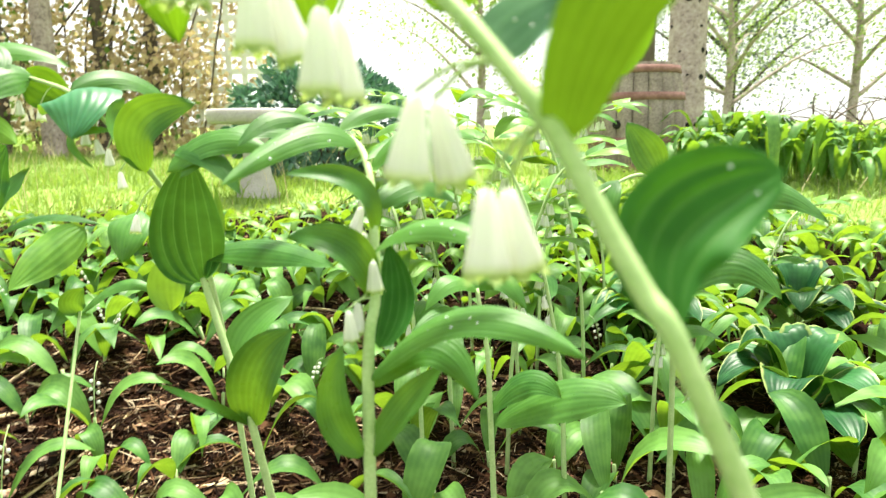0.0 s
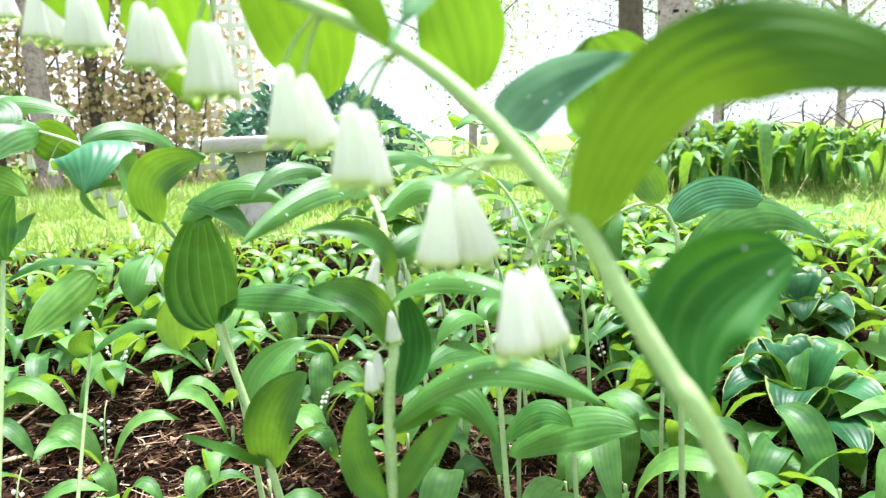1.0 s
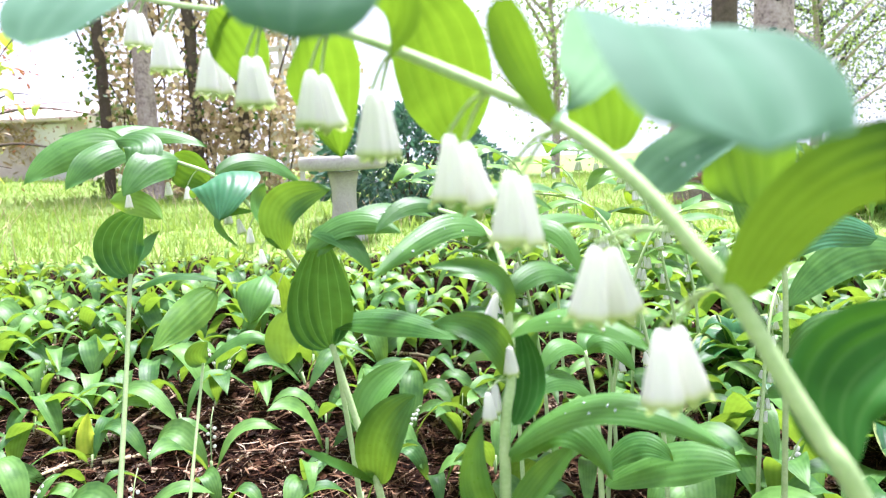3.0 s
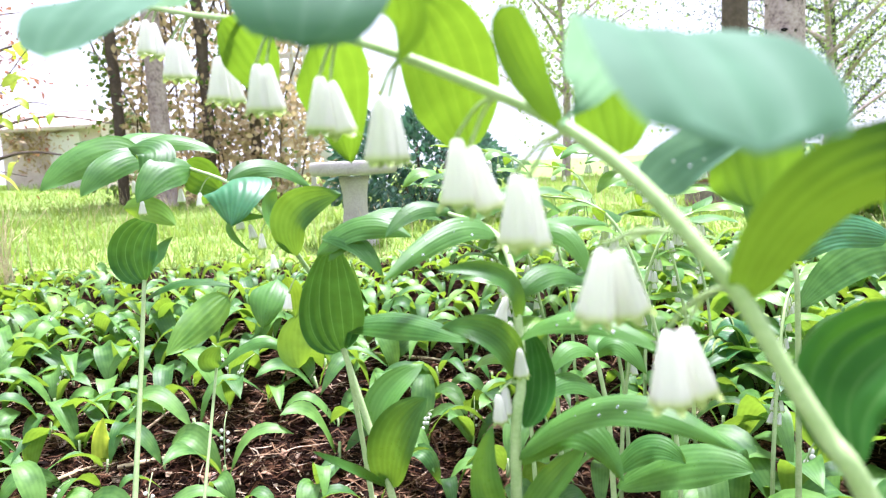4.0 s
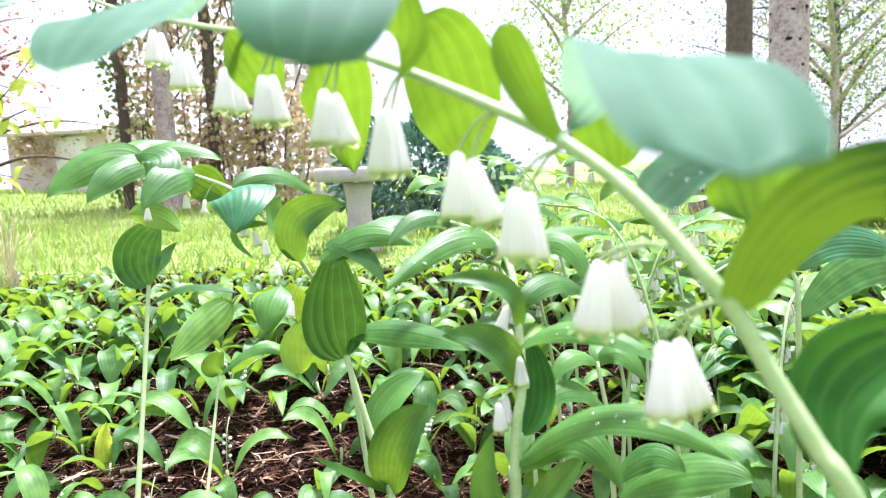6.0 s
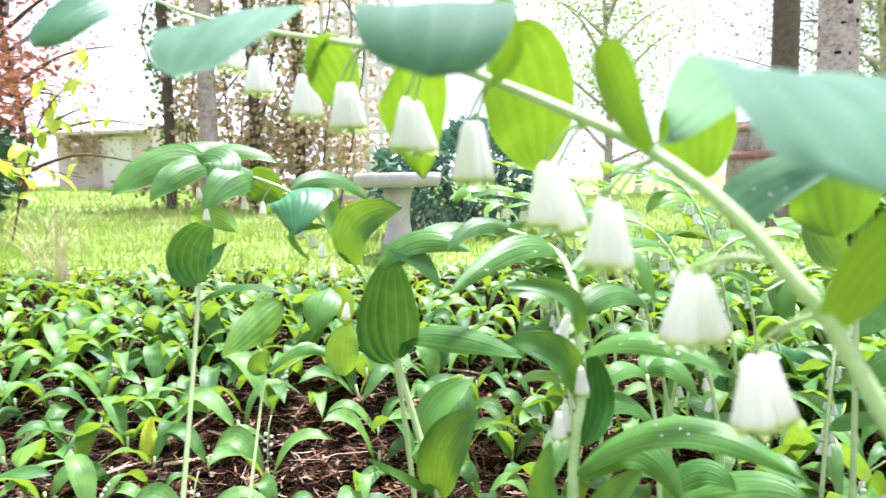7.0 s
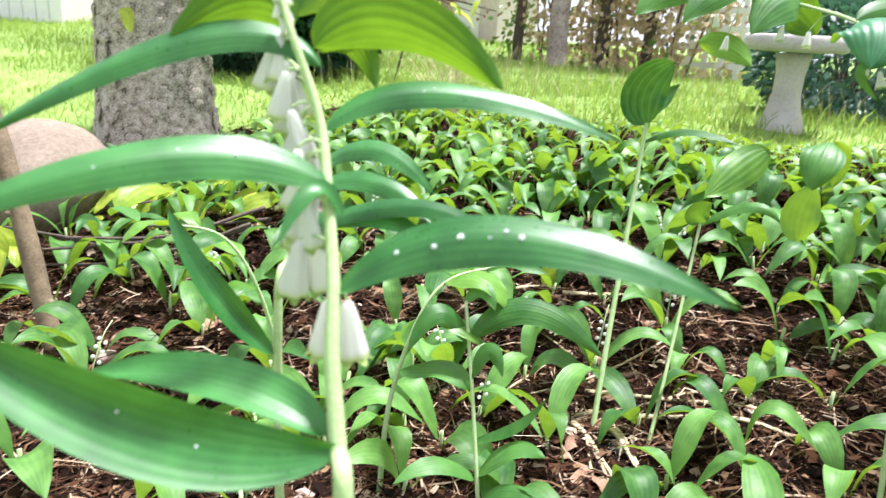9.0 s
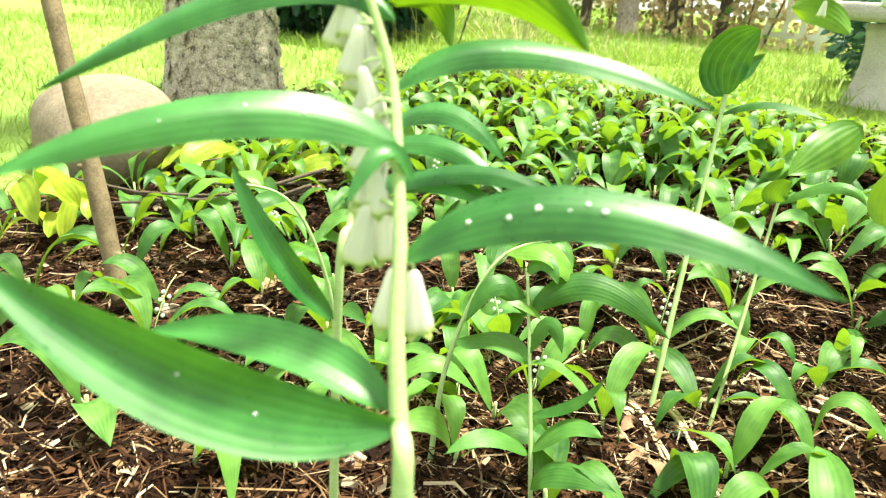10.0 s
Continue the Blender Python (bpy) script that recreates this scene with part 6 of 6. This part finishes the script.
def build_stake():
    p = np.array((-1.48, 0.4736, 0))
    t = thing("wooden_stake", p, "weathered brown wooden stake leaning in the bed", "stake")
    top = np.array((-1.762, 0.5027, 0.6395))
    pts = spline([p + np.array([0, 0, -0.03]), p + (top - p) * 0.35 + np.array([0.004, 0, 0]), p + (top - p) * 0.7, top], 8)
    b = Build()
    tube_grid(b, pts, np.linspace(0.019, 0.016, 12) * (1 + 0.07 * np.sin(np.arange(12) * 2.3)), 9, origin=p)
    part("shaft", b.mesh("shaft", STAKEWOOD), t)
    for k, a in ((4, 0.4), (7, 2.6), (9, 4.4)):
        b = Build()
        d = np.array([math.cos(a), math.sin(a), 0.35])
        tube_grid(b, [pts[k] + d * 0.010, pts[k] + d * 0.019, pts[k] + d * 0.024], np.array([0.008, 0.006, 0.003]), 7, origin=p)
        part("knot", b.mesh("knot", STAKEWOOD), t, "stub of a cut side shoot")


build_stake()


def build_boulder():
    x, y = -2.30, 0.86
    z = float(ground_z(x, y))
    b = Build()
    th, ph = np.linspace(0, 2 * math.pi, 41), np.linspace(0.02, math.pi - 0.02, 24)
    g = np.zeros((24, 41, 3))
    for i, p in enumerate(ph):
        r = 1 + 0.10 * np.sin(th * 2 + 1 + p) + 0.06 * np.sin(th * 3 + p * 2) + 0.03 * np.sin(th * 7 + p * 5)
        r[-1] = r[0]
        g[i] = np.stack([np.sin(p) * np.cos(th) * 0.25 * r, np.sin(p) * np.sin(th) * 0.23 * r, np.full(41, math.cos(p) * 0.19 + 0.04) + 0.02 * np.sin(th + 2) * math.sin(p)], -1)
    b.grid(g, g[..., :2])
    o = new("boulder", b.mesh("boulder", STONE))
    o.location = (x, y, z)
    tagged(o, "flat topped brown boulder at the bed's edge", "rock")


build_boulder()


def rod(name, label, points, radius, material, category):
    b = Build()
    p0 = np.asarray(points[0], float)
    tube_grid(b, spline(points, 8), np.linspace(radius, radius * 0.6, 8), 7, origin=p0)
    o = new(name, b.mesh(name, material))
    o.location = p0
    return tagged(o, label, category)


def lying(x0, y0, x1, y1, lift=0.012, bend=0.03):
    a, c = np.array([x0, y0]), np.array([x1, y1])
    n = np.array([-(c - a)[1], (c - a)[0]])
    out = []
    for q in (0, 0.33, 0.66, 1):
        p = a + (c - a) * q + n * bend * math.sin(math.pi * q)
        out.append((p[0], p[1], float(ground_z(p[0], p[1])) + lift))
    return out


def lie(p, q, **k):
    return lying(p[0], p[1], q[0], q[1], **k)


rod("straw_stalk", "pale dry straw stalk on the mulch", lie((-0.6192, 0.9358, 0), (-0.4524, 0.7593, 0)), 0.004, STRAW, "stalk")
rod("straw_stalk", "brown dry stalk on the mulch", lie((-0.6765, 0.905, 0), (-0.5223, 0.755, 0)), 0.004, TWIGMAT, "stalk")
rod("straw_stalk", "pale dry straw stalk on the mulch", lie((-0.6669, 0.9779, 0), (-0.2577, 1.105, 0.02)), 0.004, STRAW, "stalk")
rod("straw_stalk", "pale dry straw stalk on the mulch", lie((-0.6646, 0.8851, 0), (-0.409, 1.149, 0)), 0.0035, STRAW, "stalk")
rod("straw_stalk", "pale dry straw stalk on the mulch", lie((-0.8746, 1.377, 0), (-0.8174, 1.5, 0)), 0.004, TWIGMAT, "stalk")
rod("fallen_twig", "bleached fallen twig on the mulch", lie((-0.2442, 1.949, 0.04), (0.04, 1.813, 0.04)), 0.007, TWIGMAT, "twig")
rod("fallen_twig", "bleached fallen twig on the mulch", lie((-0.5303, 1.89, 0.04), (-0.3638, 2.083, 0.05)), 0.005, STRAW, "twig")
for k in range(90):
    x, y = (rng.uniform(-1.6, 0.7), rng.uniform(0.55, 2.0)) if k < 50 else (rng.uniform(-1.1, -0.2), rng.uniform(0.4, 1.4))
    a, ln = rng.uniform(0, 3.14), rng.uniform(0.08, 0.3)
    rod("fallen_twig", "thin dry fallen twig on the mulch", lying(x, y, x + ln * math.cos(a), y + ln * math.sin(a), 0.008, rng.normal(0, 0.08)), rng.uniform(0.0012, 0.0026), TWIGMAT if k % 3 else STRAW, "twig")
for k in range(9):
    p, q = np.array((-1.558, 1.07, 0.152)), np.array((-1.869, 0.609, 0.0908))
    s = p + rng.normal(0, 0.03, 3) + (q - p) * rng.uniform(0, 0.3)
    e = q + rng.normal(0, 0.05, 3) + (p - q) * rng.uniform(0, 0.4)
    m = (s + e) / 2 + np.array([0, 0, rng.uniform(-0.04, 0.01)])
    for v in (s, m, e):
        v[2] = max(v[2], float(ground_z(v[0], v[1])) + 0.008)
    rod("brush_twig", "dark bare twig of cut brush", [s, m, e], 0.005, BARKDARK, "twig")
rod("bent_straw", "bent dry stalk standing in the bed", [(-0.8901, 1.782, 0.14), (-0.7855, 1.734, 0.2392), (-0.7414, 1.732, 0.1591), (-0.6975, 1.719, 0.1121)], 0.003, STRAW, "stalk")


for p, q, r in (
    ((-0.64, 0.92), (-0.30, 1.04), 0.005),
    ((-0.61, 0.91), (-0.47, 0.78), 0.0045),
    ((-0.66, 0.88), (-0.51, 0.76), 0.0045),
    ((-0.78, 0.84), (-0.76, 1.03), 0.0025),
    ((-0.85, 0.58), (-0.78, 0.68), 0.002),
    ((-0.65, 1.06), (-0.84, 1.10), 0.002),
    ((-0.58, 1.30), (-0.75, 0.89), 0.003),
    ((-0.85, 1.25), (-0.69, 1.32), 0.005),
    ((-0.95, 1.19), (-0.87, 1.28), 0.004),
    ((-0.46, 1.78), (-0.17, 1.77), 0.005),
):
    rod("straw_stalk", "long pale dry stalk lying on the mulch", lie(p, q, lift=0.014), r, STRAW, "stalk")


def bark_chip(x, y, size):
    """A thick split flake of bark with an uneven outline."""
    b = Build()
    th = np.linspace(0, 2 * math.pi, 13)
    k = rng.uniform(0.7, 1.2, 13)
    k[-1] = k[0]
    rows = [np.stack([np.cos(th) * k * m * size, np.sin(th) * k * m * size * 0.55, z * size + 0.12 * size * np.cos(th * 2)], -1) for m, z in ((0.02, 0.10), (0.6, 0.12), (0.95, 0.09), (1.0, 0.0), (0.9, -0.1), (0.02, -0.1))]
    g = np.array(rows)
    b.grid(g, g[..., :2])
    o = new("bark_chip", b.mesh("bark_chip", DEADLEAF if rng.random() < 0.5 else PEBBLE, False))
    o.matrix_world = pose(x, y, float(ground_z(x, y)) + 0.012, rng.normal(0, 14), rng.normal(0, 14), rng.uniform(0, 360))
    tagged(o, "split tan flake of bark on the mulch", "bark", "bark chips")


for p in ((-0.69, 1.05), (-0.79, 0.78), (-0.90, 0.83), (-0.84, 0.47), (-0.61, 0.78), (-0.57, 0.75), (-1.39, 0.52), (-0.63, 1.08), (-0.41, 1.05), (-0.74, 0.87), (-0.86, 1.48), (-0.53, 1.56), (-0.89, 1.35), (-0.64, 1.38), (-0.34, 1.48)):
    bark_chip(p[0], p[1], rng.uniform(0.014, 0.026))
for _ in range(110):
    bark_chip(rng.uniform(-1.5, 0.4), rng.uniform(0.45, 1.7), rng.uniform(0.007, 0.018))


def pebble(x, y, r, label):
    b = Build()
    th, ph = np.linspace(0, 2 * math.pi, 13), np.linspace(0.02, math.pi - 0.02, 8)
    k = rng.uniform(0.8, 1.2, 3)
    g = np.stack([np.outer(np.sin(ph), np.cos(th) * (1 + 0.1 * np.sin(th * 2))), np.outer(np.sin(ph), np.sin(th)), np.outer(np.cos(ph), np.ones_like(th))], -1) * r * k * np.array([1, 1, 0.65])
    b.grid(g, g[..., :2])
    o = new("pebble", b.mesh("pebble", PEBBLE))
    o.location = (x, y, float(ground_z(x, y)) + r * 0.4)
    tagged(o, label, "pebble", "pebbles in the mulch")


for p, r in (((-0.7318, 1.372, 0), 0.016), ((-0.7079, 1.098, 0), 0.015), ((-0.6793, 1.176, 0), 0.012), ((-1.396, 0.5187, 0), 0.018), ((-0.8399, 0.4651, 0), 0.014), ((-1.551, 1.203, 0.1), 0.03), ((-0.6057, 1.78, 0.02), 0.02), ((-0.8223, 1.903, 0.05), 0.018)):
    pebble(p[0], p[1], r, "small reddish grey pebble in the mulch")


def dead_leaf(x, y, size):
    b = Build()
    a = rng.uniform(0, 6.28)
    d = np.array([math.cos(a), math.sin(a), 0])
    blade_grid(b, -d * size / 2 + np.array([0, 0, 0.004]), np.array([0, 0, 0.012]), d * size / 2 + np.array([0, 0, 0.003]), unit(rng.normal(0, 0.35, 3) + np.array([0, 0, 1])), size * rng.uniform(0.4, 0.65), cup=rng.uniform(-0.5, 0.6), nu=7, nv=5, wave=0.12)
    o = new("dead_leaf", b.mesh("dead_leaf", DEADLEAF))
    o.location = (x, y, float(ground_z(x, y)) + 0.006)
    tagged(o, "curled tan dead leaf on the mulch", "leaf", "dead leaves")


for k in range(90):
    dead_leaf(rng.uniform(-1.7, 0.9), rng.uniform(0.6, 1.9), rng.uniform(0.025, 0.06))


def dew(leaf_ob, spots, r, nu=26, nv=30):
    """Water drops lying on a leaf, at shares along and across it."""
    me = leaf_ob.data
    for u, v in spots:
        i = int(round(u * nu)) * (nv + 1) + int(round(v * nv))
        c = me.vertices[i].co
        n = me.vertices[i].normal
        if n.z < 0:
            n = -n
        b = Build()
        ball_grid(b, (0, 0, 0), r * rng.uniform(0.45, 1.25), 10)
        o = part("dew_drop", b.mesh("dew_drop", DROP), leaf_ob, "clear water drop")
        o.matrix_local = Matrix.Translation(c + n * r * 0.25) @ n.to_track_quat("Z", "Y").to_matrix().to_4x4() @ Matrix.Diagonal((1, 1, 0.45, 1))


p_leaves = [o for o in P.children if o.name.startswith("leaf")]
dew(p_leaves[4], [(0.25, 0.55), (0.42, 0.52), (0.50, 0.57), (0.55, 0.44), (0.585, 0.53), (0.33, 0.62)], 0.0015)
dew(p_leaves[0], [(0.42, 0.5), (0.6, 0.62)], 0.0010)
dew(p_leaves[5], [(0.45, 0.55), (0.5, 0.42)], 0.0011)
dew(p_leaves[2], [(0.35, 0.5), (0.5, 0.6), (0.7, 0.5)], 0.0010)
a_leaves = [o for o in A.children if o.name.startswith("leaf")]
dew(a_leaves[0], [(0.86, 0.25), (0.9, 0.7)], 0.0006)
dew(a_leaves[5], [(0.5, 0.3), (0.62, 0.35), (0.7, 0.6)], 0.0009)
d_leaves = [o for o in D.children if o.name.startswith("leaf")]
for k in (1, 2, 7):
    dew(d_leaves[k], [(rng.uniform(0.3, 0.9), rng.uniform(0.2, 0.8)) for _ in range(7)], 0.0009)


def grass_tuft(x, y, n, h):
    z = float(ground_z(x, y))
    t = thing("dry_grass_tuft", (x, y, z), "tuft of tall straw coloured dry grass", "grass")
    b = Build()
    for _ in range(n):
        e = np.array([rng.normal(0, 0.10), rng.normal(0, 0.06), h * rng.uniform(0.6, 1.1)])
        tube_grid(b, spline([(rng.normal(0, 0.02), rng.normal(0, 0.02), -0.01), e * np.array([0.4, 0.4, 0.6]), e], 5), 0.0009, 4)
    part("dry_grass", b.mesh("dry_grass", STRAW), t)


grass_tuft(-1.75, 2.1, 34, 0.28)
grass_tuft(-1.95, 2.25, 20, 0.22)


def lichen_tuft(p):
    b = Build()
    for _ in range(46):
        d = unit(rng.normal(0, 1, 3) + np.array([0, 0, 0.7]))
        ln = rng.uniform(0.006, 0.016)
        q = rng.normal(0, 0.008, 3) * np.array([1, 1, 0.2])
        blade_grid(b, q, q + d * ln * 0.5, q + d * ln, unit(rng.normal(0, 1, 3)), 0.005, nu=2, nv=2)
    o = new("lichen_tuft", b.mesh("lichen_tuft", LICHEN))
    o.location = (p[0], p[1], float(ground_z(p[0], p[1])) + 0.004)
    tagged(o, "grey green lichen tuft on the mulch", "lichen", "lichen tufts")


for p in ((-1.167, 1.055, 0), (-1.121, 1.057, 0), (-0.8729, 0.8743, 0), (-0.5613, 0.849, 0), (-0.4483, 2.051, 0.02), (-1.064, 0.8592, 0)):
    lichen_tuft(p)

dandelion = thing("dandelion", under((-0.8869, 1.272, 0.1212)), "small dandelion with a toothed yellow green leaf", "plant")
leaf(dandelion, (-0.8845, 1.267, 0.0695), (-0.8949, 1.271, 0.1215), (-0.8879, 1.279, 0.1843), (0.4086, -0.9062, 0.1088), 0.0392, cup=0.1, wave=0.25, material=YELLOW)
